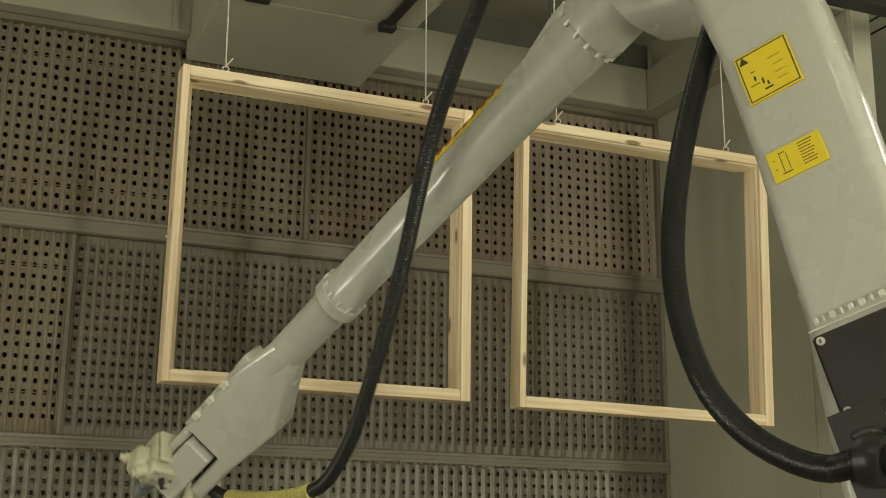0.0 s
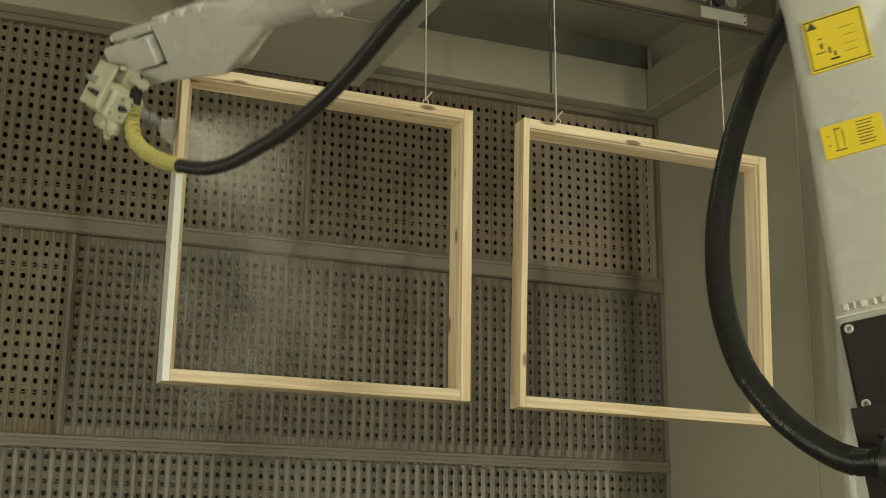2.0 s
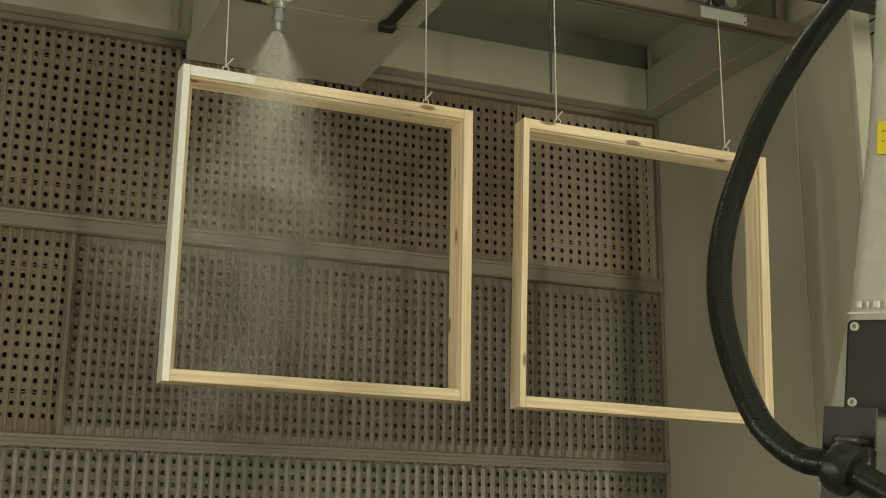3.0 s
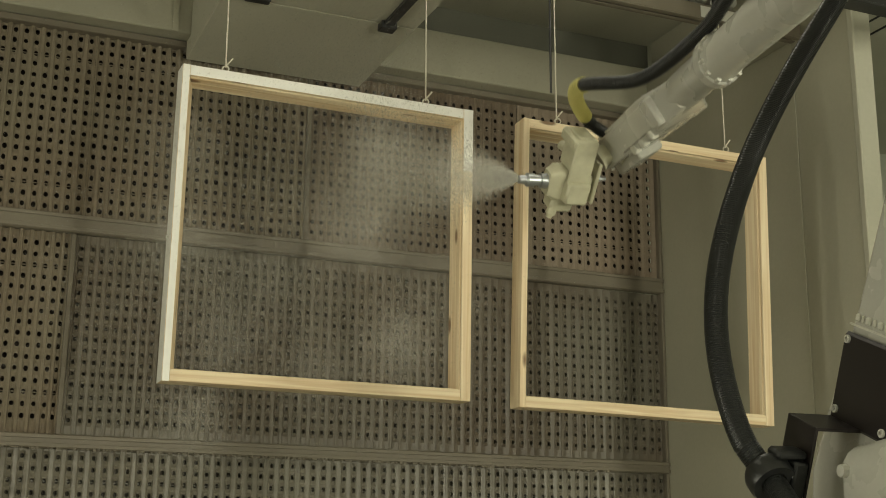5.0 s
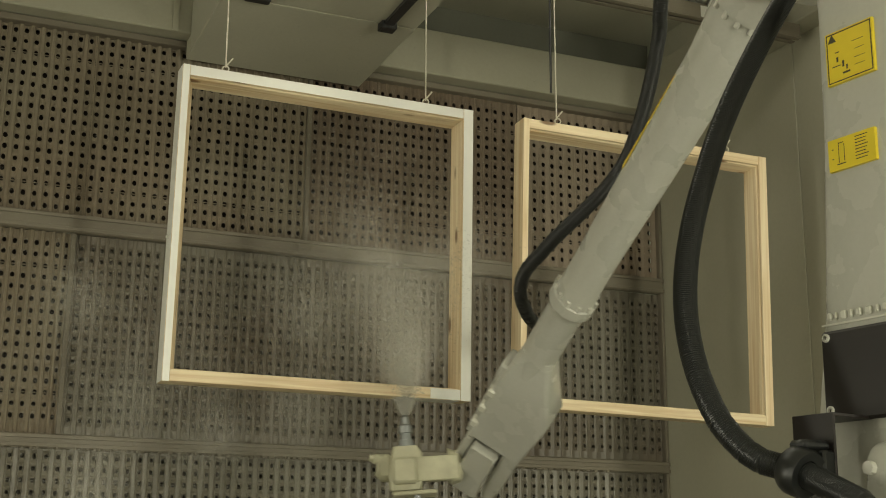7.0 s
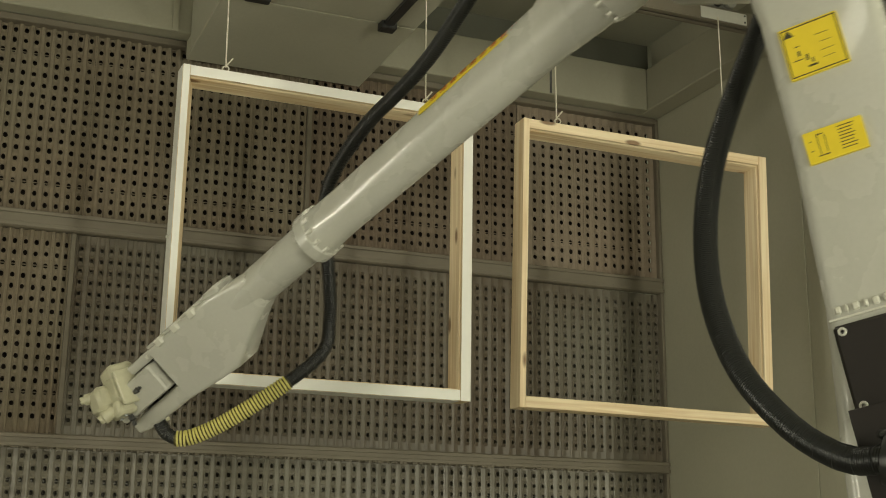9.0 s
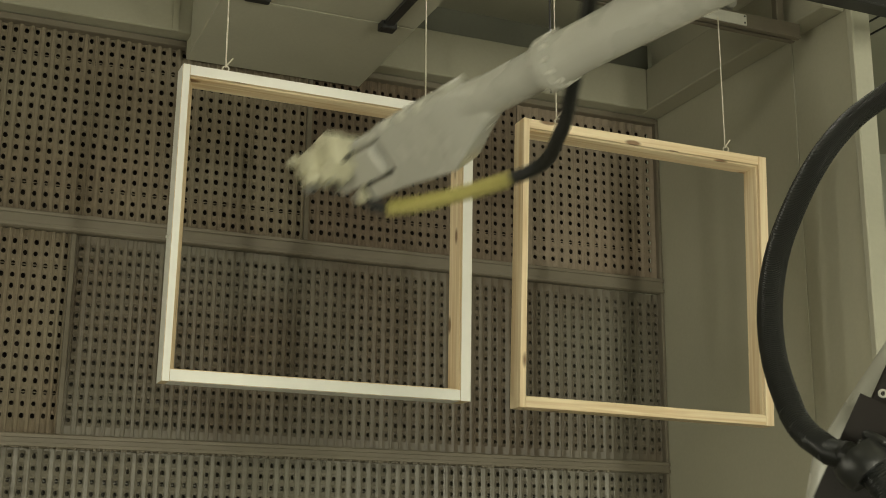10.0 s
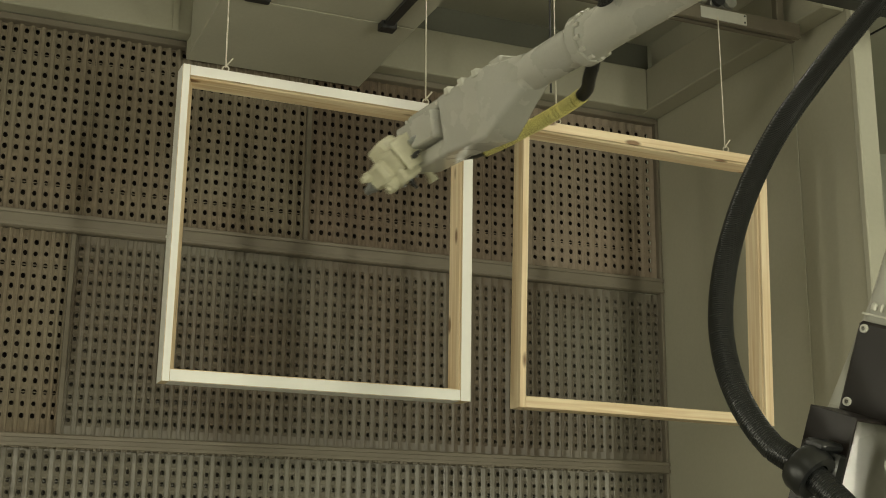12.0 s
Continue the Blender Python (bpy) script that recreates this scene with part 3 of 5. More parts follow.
def sticker(x0, x1, z0, z1, marks, border, name):
    st = part(name, box((x0, SIDE - 0.003, z0), (x1, SIDE + 0.0045, z1)), YELLOW, upper, "yellow sticker with dark print")
    f = SIDE + 0.0048
    if border:
        bm = bmesh.new()
        for a, b, c, d in ((x0 + .003, x1 - .003, z0 + .003, z0 + .0055), (x0 + .003, x1 - .003, z1 - .0055, z1 - .003), (x0 + .003, x0 + .0055, z0 + .003, z1 - .003), (x1 - .0055, x1 - .003, z0 + .003, z1 - .003)):
            box((a, SIDE, c), (b, f, d), 0, bm)
        part("border", bm, INK, st)
    bm = bmesh.new()
    for u, v, w, h in marks:
        w, h = w * 0.8, h * 0.6
        xa = x1 - u * (x1 - x0)
        za = z1 - v * (z1 - z0)
        box((xa - w * (x1 - x0), SIDE, za - h * (z1 - z0)), (xa, f, za), 0, bm)
    part("print", bm, INK, st)["kind"] = "stuff"
    return st


sticker(-0.114, 0.003, 0.707, 0.819, [(0.56, 0.30, 0.30, 0.018), (0.62, 0.46, 0.24, 0.014), (0.60, 0.62, 0.28, 0.014), (0.60, 0.76, 0.26, 0.014), (0.20, 0.40, 0.10, 0.03),
                                  (0.22, 0.50, 0.05, 0.16), (0.12, 0.66, 0.22, 0.03), (0.34, 0.60, 0.05, 0.2), (0.34, 0.82, 0.2, 0.06), (0.42, 0.70, 0.04, 0.14)], True, "warning_sticker")
bm = bmesh.new()
tri = [bm.verts.new((-0.003, SIDE + 0.0050, 0.797)), bm.verts.new((-0.025, SIDE + 0.0050, 0.797)), bm.verts.new((-0.014, SIDE + 0.0050, 0.814))]
low = [bm.verts.new(v.co - Vector((0, 0.003, 0))) for v in tri]
for k in range(3):
    bm.faces.new((tri[k], tri[(k + 1) % 3], low[(k + 1) % 3], low[k]))
bm.faces.new(tri)
part("warning_triangle", bm, INK, upper, "small dark warning triangle")
sticker(-0.102, 0.013, 0.527, 0.593, [(0.58, 0.10 + 0.1 * k, 0.34 - 0.03 * (k % 3), 0.045) for k in range(8)] +
        [(0.22, 0.12, 0.016, 1.1), (0.22, 0.14, 0.14, 0.05), (0.34, 0.2, 0.016, 0.9), (0.18, 0.8, 0.24, 0.06), (0.08, 0.3, 0.05, 0.05), (0.08, 0.6, 0.05, 0.05)], False, "data_sticker")

# forearm: local x runs from the roll flange to the wrist (flange at 0), z up
ARM = 0.935
bm = lathe([(-1.46, 0.06), (-1.45, 0.112), (-1.20, 0.112), (-1.185, 0.108), (-1.18, 0.098), (-1.12, 0.096), (-1.00, 0.086), (-0.50, 0.079), (-0.16, 0.074), (-0.075, 0.075), (-0.022, 0.080)], 36)
bm.transform(Matrix.Diagonal((1, 0.85, 1, 1)))
forearm = part("forearm", bm, ROBOT, robot, "", True)
bm = lathe([(-0.022, 0.082), (-0.018, 0.086), (0.020, 0.086), (0.024, 0.081)], 36)
bm.transform(Matrix.Diagonal((1, 0.88, 1, 1)))
ring = part("roll_flange", bm, ROBOT, forearm, "", True)
for k in range(12):
    a = 2 * math.pi * (k + 0.4) / 12
    part("bolt", lathe([(-0.042, 0.0075), (-0.022, 0.0075)], 8, None, pose(0, 0.88 * 0.0785 * math.cos(a), 0.0785 * math.sin(a))), PLATE, ring)
for k in range(14):
    a = 2 * math.pi * k / 14
    part("elbow_bolt", lathe([(-1.190, 0.008), (-1.168, 0.008)], 8, None, pose(0, 0.85 * 0.101 * math.cos(a), 0.101 * math.sin(a))), PLATE, forearm)
bm = loft([(-1.00, 0.0, 0.062, 0.035, 0.03, 0.02), (-1.13, 0.0, 0.078, 0.05, 0.03, 0.02), (-1.18, 0.0, 0.080, 0.05, 0.03, 0.02)])
part("cast_rib", bm, ROBOT, forearm, "", True)
bm = loft([(-1.95, 0, -0.16, 0.10, 0.14, 0.05), (-1.70, 0, -0.17, 0.12, 0.22, 0.06), (-1.48, 0, -0.10, 0.12, 0.19, 0.06), (-1.32, 0, -0.03, 0.11, 0.13, 0.06)])
part("elbow_casing", bm, ROBOT, forearm, "", True)
# maker's sticker along the tube: plain red shapes on yellow
bm = bmesh.new()
for k in range(12):
    a0, a1 = radians(22 + 4.5 * k), radians(26.5 + 4.5 * k)
    vs = [bm.verts.new((xx, 0.85 * 0.0822 * math.cos(a), 0.0822 * math.sin(a))) for xx, a in ((-1.0, a0), (-0.55, a0), (-0.55, a1), (-1.0, a1))]
    bm.faces.new(vs)
bmesh.ops.remove_doubles(bm, verts=bm.verts[:], dist=1e-5)
bmesh.ops.solidify(bm, geom=bm.faces[:], thickness=0.002)
stk = part("maker_sticker", bm, YELLOW, forearm, "yellow maker's sticker with red marks")
for side in (30, 54):
    bm = bmesh.new()
    for k in range(9):
        xx = -0.60 - 0.04 * k
        a0, a1 = radians(side), radians(side + 14)
        vs = [bm.verts.new((x2, 0.85 * 0.0850 * math.cos(a), 0.0850 * math.sin(a))) for x2, a in ((xx - 0.026, a0), (xx, a0), (xx, a1), (xx - 0.026, a1))]
        bm.faces.new(vs)
    bmesh.ops.solidify(bm, geom=bm.faces[:], thickness=0.001)
    part("print", bm, REDINK, stk)["kind"] = "stuff"

# wrist: turns about the forearm's axis; local y is the side that carries the square cover
bm = lathe([(0.024, 0.074), (0.034, 0.069), (0.06, 0.064), (0.44, 0.062), (0.50, 0.070)], 32)
loft([(0.28, 0, 0.0, 0.054, 0.058, 0.03), (0.37, 0, -0.012, 0.060, 0.080, 0.02), (0.44, 0, -0.022, 0.068, 0.100, 0.014), (0.515, 0, -0.040, 0.070, 0.120, 0.012), (0.62, 0, -0.037, 0.070, 0.115, 0.012),
      (0.765, 0, -0.030, 0.068, 0.108, 0.012)], bm)
# two prongs past the notch
loft([(0.755, 0, 0.062, 0.058, 0.017, 0.008), (0.99, 0, 0.062, 0.056, 0.017, 0.008), (1.03, 0, 0.060, 0.048, 0.013, 0.008)], bm)
loft([(0.755, 0, -0.106, 0.064, 0.032, 0.014), (0.99, 0, -0.104, 0.060, 0.030, 0.014), (1.06, 0, -0.102, 0.044, 0.020, 0.014)], bm)
box((0.385, -0.050, 0.045), (0.462, 0.054, 0.094), 0.008, bm)
loft([(0.46, 0, 0.078, 0.044, 0.014, 0.006), (0.78, 0, 0.078, 0.044, 0.012, 0.006)], bm)
wrist = part("wrist", bm, ROBOT, robot, "", True)
for x in (0.52, 0.61, 0.70):
    part("lug", loft([(x - 0.020, 0.052, 0.072, 0.016, 0.010, 0.006), (x - 0.012, 0.056, 0.074, 0.020, 0.014, 0.006), (x + 0.012, 0.056, 0.074, 0.020, 0.014, 0.006), (x + 0.020, 0.052, 0.072, 0.016, 0.010, 0.006)]), ROUGHCAST, wrist, "", True)
knob = Matrix(((0, 1, 0, 0.913), (1, 0, 0, 0.0), (0, 0, 1, -0.013), (0, 0, 0, 1)))
bm = loft([(-0.075, 0, 0, 0.126, 0.053, 0.012), (0.086, 0, 0, 0.126, 0.053, 0.012), (0.094, 0, 0, 0.121, 0.048, 0.012)], None, knob)
part("square_cover", bm, ROBOT, wrist, "off-white square joint housing")
# Dark block set in the notch, in place of shade in the gap.
part("gap_filler", box((0.768, -0.050, -0.071), (1.000, -0.012, 0.044), 0.004), DARKSTEEL, wrist, "dark block that puts shade into the gap round the housing")
for x, z in ((1.018, 0.060), (0.80, 0.062)):
    part("screw", lathe([(0, 0.008), (0.006, 0.008), (0.007, 0.005)], 10, None, pose(x - 0.01, 0.056, z, 0, 0, 90)), PLATE, wrist)

# spray tool: local x is the way that the nozzle points, z towards the wrist
bm = loft([(-0.085, 0, -0.01, 0.045, 0.055, 0.015), (-0.03, 0, -0.005, 0.055, 0.066, 0.015), (0.05, 0, 0, 0.050, 0.058, 0.015), (0.080, 0, -0.005, 0.032, 0.045, 0.012)])
box((-0.075, -0.085, -0.075), (0.015, -0.03, 0.030), 0.010, bm)
box((-0.065, 0.030, -0.055), (0.030, 0.095, 0.035), 0.010, bm)
box((-0.04, -0.045, -0.115), (0.055, 0.04, -0.055), 0.014, bm)
tool = part("spray_tool", bm, TOOLFILM, robot, "cream film-wrapped spray gun block", True)
bm = lathe([(0.07, 0.030), (0.105, 0.028), (0.107, 0.021), (0.130, 0.021), (0.132, 0.026), (0.158, 0.026), (0.166, 0.018), (0.192, 0.016), (0.20, 0.006)], 20)
part("nozzle", bm, NOZZLE, tool, "grey metal spray nozzle", True)
bm = box((-0.050, -0.060, 0.055), (0.020, 0.060, 0.205), 0.012)
box((-0.065, -0.070, 0.150), (0.035, 0.070, 0.200), 0.010, bm)
part("mount", bm, TOOLFILM, tool, "cream film-wrapped mounting block", True)
part("side_plate", box((-0.060, 0.062, 0.02), (0.030, 0.074, 0.19), 0.004), TOOLFILM, tool)
part("side_plate", box((-0.105, -0.062, -0.06), (-0.090, 0.062, 0.105), 0.004), TOOLFILM, tool)
part("valve", lathe([(0, 0.022), (0.045, 0.024), (0.05, 0.016), (0.06, 0.015)], 14, None, pose(-0.02, -0.05, -0.065, 0, 60, -40)), TOOLFILM, tool, "", True)
part("valve", lathe([(0, 0.018), (0.045, 0.020), (0.05, 0.014), (0.062, 0.012)], 14, None, pose(0.03, 0.02, -0.08, 0, 75, 20)), TOOLFILM, tool, "", True)
part("valve", lathe([(0, 0.016), (0.05, 0.016), (0.055, 0.020), (0.07, 0.020)], 14, None, pose(-0.03, -0.07, 0.09, 0, 0, -80)), TOOLFILM, tool, "", True)
part("fitting", lathe([(0, 0.012), (0.03, 0.012), (0.03, 0.008), (0.05, 0.008)], 10, None, pose(-0.10, 0.02, 0.03, 0, 180, 0)), NOZZLE, tool, "", True)
part("fitting", lathe([(0, 0.010), (0.028, 0.010), (0.03, 0.006), (0.045, 0.006)], 10, None, pose(-0.10, -0.03, -0.01, 0, 180, 0)), DARKSTEEL, tool, "", True)
part("fitting", lathe([(0, 0.011), (0.02, 0.011), (0.024, 0.007), (0.04, 0.007)], 10, None, pose(-0.03, -0.084, -0.02, 0, 0, -90)), DARKSTEEL, tool, "", True)
for k in range(4):
    part("screw", lathe([(0, 0.006), (0.006, 0.006)], 8, None, pose(-0.06 + 0.022 * k, -0.086, -0.05 + 0.06 * (k % 2), 0, 0, -90)), NOZZLE, tool)
# wrist knuckle between wrist and tool
bm = lathe([(-0.06, 0.045), (-0.05, 0.055), (0.05, 0.055), (0.06, 0.045)], 24, None, pose(0, 0, 0, 0, 0, 90))
loft([(0.0, 0, 0, 0.04, 0.045, 0.02), (0.09, 0, 0, 0.036, 0.042, 0.02), (0.11, 0, 0, 0.05, 0.05, 0.03)], bm)
knuckle = part("knuckle", bm, TOOLFILM, robot, "cream film-wrapped wrist knuckle", True)


# ---------------------------------------------------------------- hoses, in short rigid links
def hose(name, label, links, length, radius, sleeve_from, ribs):
    """links: how many; the first ones after sleeve_from metres wear the yellow sleeve."""
    t = thing(name, label, "hose")
    prof = []
    for k in range(ribs):
        a = length * k / ribs - length / 2
        s = length / ribs
        prof += [(a, radius * 0.95), (a + s * 0.2, radius * 0.95), (a + s * 0.35, radius), (a + s * 0.75, radius), (a + s * 0.9, radius * 0.95)]
    prof = [(-length * 0.5 - radius * 0.35, radius * 0.84)] + prof + [(length * 0.5 + radius * 0.35, radius * 0.84)]
    plain = bpy.data.meshes.new("link")
    bm = lathe(prof, 16)
    bm.to_mesh(plain)
    bm.free()
    plain.materials.append(RUBBER)
    wrap = bpy.data.meshes.new("sleeve_link")
    turns = []
    for k in range(3):
        a = length * k / 3 - length / 2
        turns += [(a, radius * 1.03), (a + length * 0.08, radius * 1.03), (a + length * 0.11, radius * 1.19), (a + length * 0.27, radius * 1.19), (a + length * 0.30, radius * 1.03)]
    bm = lathe([(-length * 0.5 - radius * 0.2, radius)] + turns + [(length * 0.5 + radius * 0.2, radius)], 16)
    bm.to_mesh(wrap)
    bm.free()
    wrap.materials.append(SLEEVE)
    wrap.materials.append(GROOVE)
    for f in wrap.polygons:
        f.material_index = 1 if math.hypot(f.center.y, f.center.z) < radius * 1.04 else 0
    for me in (plain, wrap):
        for f in me.polygons:
            f.use_smooth = True
        me.set_sharp_from_angle(angle=radians(50))
    obs = []
    for k in range(links):
        yellow = sleeve_from <= k < sleeve_from + 12 and sleeve_from >= 0
        ob = new("sleeve_link" if yellow else "link", wrap if yellow else plain)
        if yellow:
            ob["label"] = "ribbed yellow sleeve"
        ob.parent = t
        obs.append(ob)
    return t, obs


loop_hose, loop_links = hose("loop_hose", "black corrugated hose looping from shoulder to elbow", 56, 0.036, 0.0245, -1, 8)
feed_hose, feed_links = hose("feed_hose", "black paint hose with a yellow sleeve to the gun", 72, 0.036, 0.0235, 6, 5)


# ---------------------------------------------------------------- spray mist: clouds of fine droplets
def droplets(name, label, count, shape, size, material):
    rnd = random.Random(len(name) * 7 + count)
    verts, faces = [], []
    for _ in range(count):
        c = shape(rnd)
        s = size * rnd.uniform(0.6, 1.4)
        k = len(verts)
        a, b = rnd.uniform(0, 6.28), rnd.uniform(-1, 1)
        e = Euler((a, b, a * 2)).to_matrix()
        for v in ((1, 0.1, 0), (-0.5, 0, 0.87), (-0.5, -0.1, -0.87)):
            verts.append(c + e @ Vector(v) * s)
        faces.append((k, k + 1, k + 2))
    me = bpy.data.meshes.new(name)
    me.from_pydata(verts, [], faces)
    me.materials.append(material)
    return tagged(new(name, me), label, "mist", kind="stuff")


def jet_shape(rnd):
    d = 0.64 * rnd.random() ** 1.5
    w = 0.005 + 0.25 * d
    return Vector((d, rnd.gauss(0, w), rnd.gauss(0, w)))


def cloud_shape(sx, sy, sz, seed):
    lumps = random.Random(seed)
    centres = [Vector((lumps.gauss(0, sx), lumps.gauss(0, sy), lumps.gauss(0, sz))) for _ in range(16)]

    def shape(rnd):
        c = centres[rnd.randrange(16)]
        r = 0.45 + 0.55 * (centres.index(c) % 3)
        p = c + Vector((rnd.gauss(0, 0.19 * r), rnd.gauss(0, 0.08 * r), rnd.gauss(0, 0.19 * r)))
        p.y = max(-0.33, min(0.33, p.y))
        return p
    return shape


jet = droplets("spray_jet", "white paint mist leaving the spray nozzle", 90000, jet_shape, 0.0028, MIST)
clouds = [droplets("mist_cloud", "thin drifting cloud of white paint mist", 100000, cloud_shape(0.22, 0.12, 0.20, s), 0.0046, MIST_THIN) for s in (3, 8, 15, 21)]
clouds.append(droplets("mist_cloud", "wide thin haze of white paint mist", 120000, cloud_shape(0.42, 0.12, 0.24, 30), 0.0046, MIST_THIN))


# ---------------------------------------------------------------- what moves, and when
FORE, SWING, AIMS, LOOP, FEED = [], [], [], [], []


def fore(t, flange, end, roll):
    """The forearm's flange and wrist end, and how far the wrist has rolled."""
    FORE.append((t, Vector(flange), Vector(end), roll))


def swing(t, turn, lean):
    """The turret's heading and the upper arm's lean, in degrees."""
    SWING.append((t, turn, lean))


def gun(t, centre, way):
    AIMS.append((t, Vector(centre), Vector(way).normalized()))


def bend(store, t, *points):
    """The line of a hose at one moment."""
    store.append((t, [Vector(p) for p in points]))


fore(0.0, (0.403, -0.722, 2.319), (0.104, 0.031, 1.852), 0)
fore(0.3, (0.341, -0.733, 2.388), (0.017, 0.045, 1.981), 0)
fore(0.6, (0.242, -0.813, 2.653), (-0.142, -0.010, 2.367), 0)
fore(0.9, (0.250, -0.840, 2.772), (-0.141, -0.015, 2.569), 0)
fore(1.2, (0.262, -0.854, 2.921), (-0.155, -0.025, 2.807), 0)
fore(1.5, (0.255, -0.952, 2.991), (-0.154, -0.111, 2.961), 0)
fore(1.8, (0.284, -0.876, 3.173), (-0.143, -0.045, 3.212), 0)
fore(2.1, (0.247, -1.022, 3.265), (-0.186, -0.196, 3.341), 0)
fore(2.3, (0.259, -1.027, 3.409), (-0.181, -0.208, 3.505), -5)
fore(2.5, (0.296, -1.042, 3.547), (-0.140, -0.228, 3.693), -10)
fore(2.9, (0.567, -1.217, 3.654), (0.305, -0.346, 3.869), -33)
fore(3.2, (0.719, -1.307, 3.661), (0.542, -0.422, 3.907), -50)
fore(4.0, (1.078, -1.475, 3.519), (0.961, -0.569, 3.718), -68)
fore(4.4, (1.268, -1.481, 3.291), (1.363, -0.562, 3.432), -76)
fore(4.8, (1.351, -1.461, 3.077), (1.559, -0.553, 3.166), -85)
fore(5.1, (1.362, -1.444, 2.978), (1.571, -0.533, 2.992), -83)
fore(5.4, (1.400, -1.375, 2.869), (1.602, -0.464, 2.807), -82)
fore(5.7, (1.368, -1.405, 2.736), (1.580, -0.500, 2.627), -80)
fore(6.0, (1.462, -1.191, 2.685), (1.690, -0.322, 2.425), -62)
fore(6.3, (1.513, -1.031, 2.546), (1.741, -0.191, 2.203), -40)
fore(6.6, (1.377, -0.987, 2.372), (1.523, -0.173, 1.934), -22)
fore(6.9, (1.197, -0.898, 2.346), (1.258, -0.086, 1.887), -16)
fore(7.2, (1.026, -0.935, 2.357), (0.993, -0.113, 1.912), -10)
fore(7.7, (0.729, -0.866, 2.316), (0.570, -0.069, 1.853), -7)
fore(8.3, (0.416, -0.790, 2.356), (0.130, -0.014, 1.918), -3)
fore(8.8, (0.252, -0.769, 2.463), (-0.100, 0.004, 2.071), 0)
fore(9.1, (0.299, -0.910, 2.482), (-0.063, -0.138, 2.099), 0)
fore(9.4, (0.305, -1.053, 2.475), (-0.076, -0.298, 2.078), 0)
fore(9.6, (0.371, -1.067, 2.517), (-0.001, -0.282, 2.169), 0)
fore(9.8, (0.572, -1.304, 2.736), (0.231, -0.469, 2.490), 0)
fore(10.0, (0.792, -1.447, 2.909), (0.549, -0.546, 2.853), 0)
fore(10.2, (0.893, -1.609, 3.020), (0.721, -0.702, 3.172), 0)
fore(10.5, (0.861, -1.647, 2.997), (0.701, -0.736, 3.137), 0)
fore(10.7, (0.866, -1.555, 3.017), (0.674, -0.646, 3.127), 0)
fore(11.0, (0.859, -1.494, 3.023), (0.656, -0.581, 3.041), 10)
fore(11.3, (0.844, -1.477, 3.001), (0.634, -0.566, 3.005), 30)
fore(11.6, (0.873, -1.417, 3.016), (0.697, -0.498, 3.016), 40)
fore(12.0, (1.007, -1.269, 3.090), (0.868, -0.345, 3.058), 30)
swing(0.0, 120.4, 17.2)
swing(0.3, 122.6, 17.1)
swing(0.6, 126.3, 13.0)
swing(1.0, 127.2, 9.4)
swing(1.2, 127.2, 9.9)
swing(1.5, 128.4, 6.8)
swing(1.8, 126.4, 11.5)
swing(2.1, 128.6, 5.9)
swing(2.5, 125.8, 3.5)
swing(3.0, 116.8, -6.4)
swing(3.2, 111.9, -9.9)
swing(4.2, 91.4, -20.8)
swing(4.8, 85.9, -23.4)
swing(5.0, 85.5, -23.6)
swing(5.4, 84.7, -21.7)
swing(5.7, 85.3, -20.0)
swing(6.0, 83.6, -15.3)
swing(6.3, 81.9, -4.7)
swing(6.5, 84.2, -6.0)
swing(7.0, 99.3, -0.3)
swing(7.2, 103.5, -0.3)
swing(8.8, 127.0, 17.7)
swing(9.0, 127.6, 11.4)
swing(9.5, 133.4, 5.3)
swing(9.8, 131.3, -15.8)
swing(10.0, 126.5, -27.8)
swing(10.2, 121.8, -39.0)
swing(10.5, 120.4, -39.8)
swing(10.7, 121.3, -38.9)
swing(11.0, 122.0, -36.0)
swing(11.3, 119.0, -33.1)
swing(11.5, 115.3, -29.8)
swing(12.0, 108.1, -19.7)
gun(0.0, (0.028, 0.068, 1.833), (-0.3, 0.8, -0.5))
gun(0.3, (-0.073, 0.082, 1.984), (0, 0.8, -0.4))
gun(0.6, (-0.203, 0.052, 2.234), (0.85, 0.5, -0.1))
gun(0.9, (-0.202, 0.053, 2.417), (0.85, 0.5, -0.1))
gun(1.2, (-0.209, 0.046, 2.632), (0.85, 0.5, -0.1))
gun(1.5, (-0.213, -0.039, 2.787), (0.85, 0.5, -0.1))
gun(1.8, (-0.208, 0.036, 3.017), (0.85, 0.5, -0.1))
gun(2.1, (-0.246, -0.121, 3.159), (0.85, 0.5, -0.2))
gun(2.3, (-0.218, -0.157, 3.377), (0.7, 0.5, -0.5))
gun(2.5, (-0.107, 0.000, 3.693), (0.35, 0.3, -0.9))
gun(2.7, (0.144, 0.000, 3.709), (0.05, 0.1, -1))
gun(2.9, (0.296, 0.000, 3.715), (0, 0.1, -1))
gun(3.2, (0.482, 0.000, 3.709), (0, 0.1, -1))
gun(4.0, (1.041, 0.000, 3.775), (-0.1, 0.05, -1))
gun(4.4, (1.431, 0.000, 3.591), (-0.75, 0, -0.6))
gun(4.8, (1.375, -0.437, 3.028), (-1, 0.05, -0.1))
gun(5.1, (1.382, -0.420, 2.870), (-1, 0.05, -0.05))
gun(5.4, (1.421, -0.355, 2.685), (-1, 0.05, 0))
gun(5.7, (1.397, -0.393, 2.515), (-1, 0.05, 0))
gun(6.0, (1.492, -0.222, 2.362), (-1, 0.05, 0))
gun(6.3, (1.557, 0.000, 2.078), (-0.85, 0.1, 0.4))
gun(6.6, (1.327, 0.000, 1.892), (-0.65, 0.1, 0.65))
gun(6.9, (1.002, 0.000, 1.850), (-0.1, 0.1, 1))
gun(7.2, (0.797, 0.000, 1.859), (0, 0.1, 1))
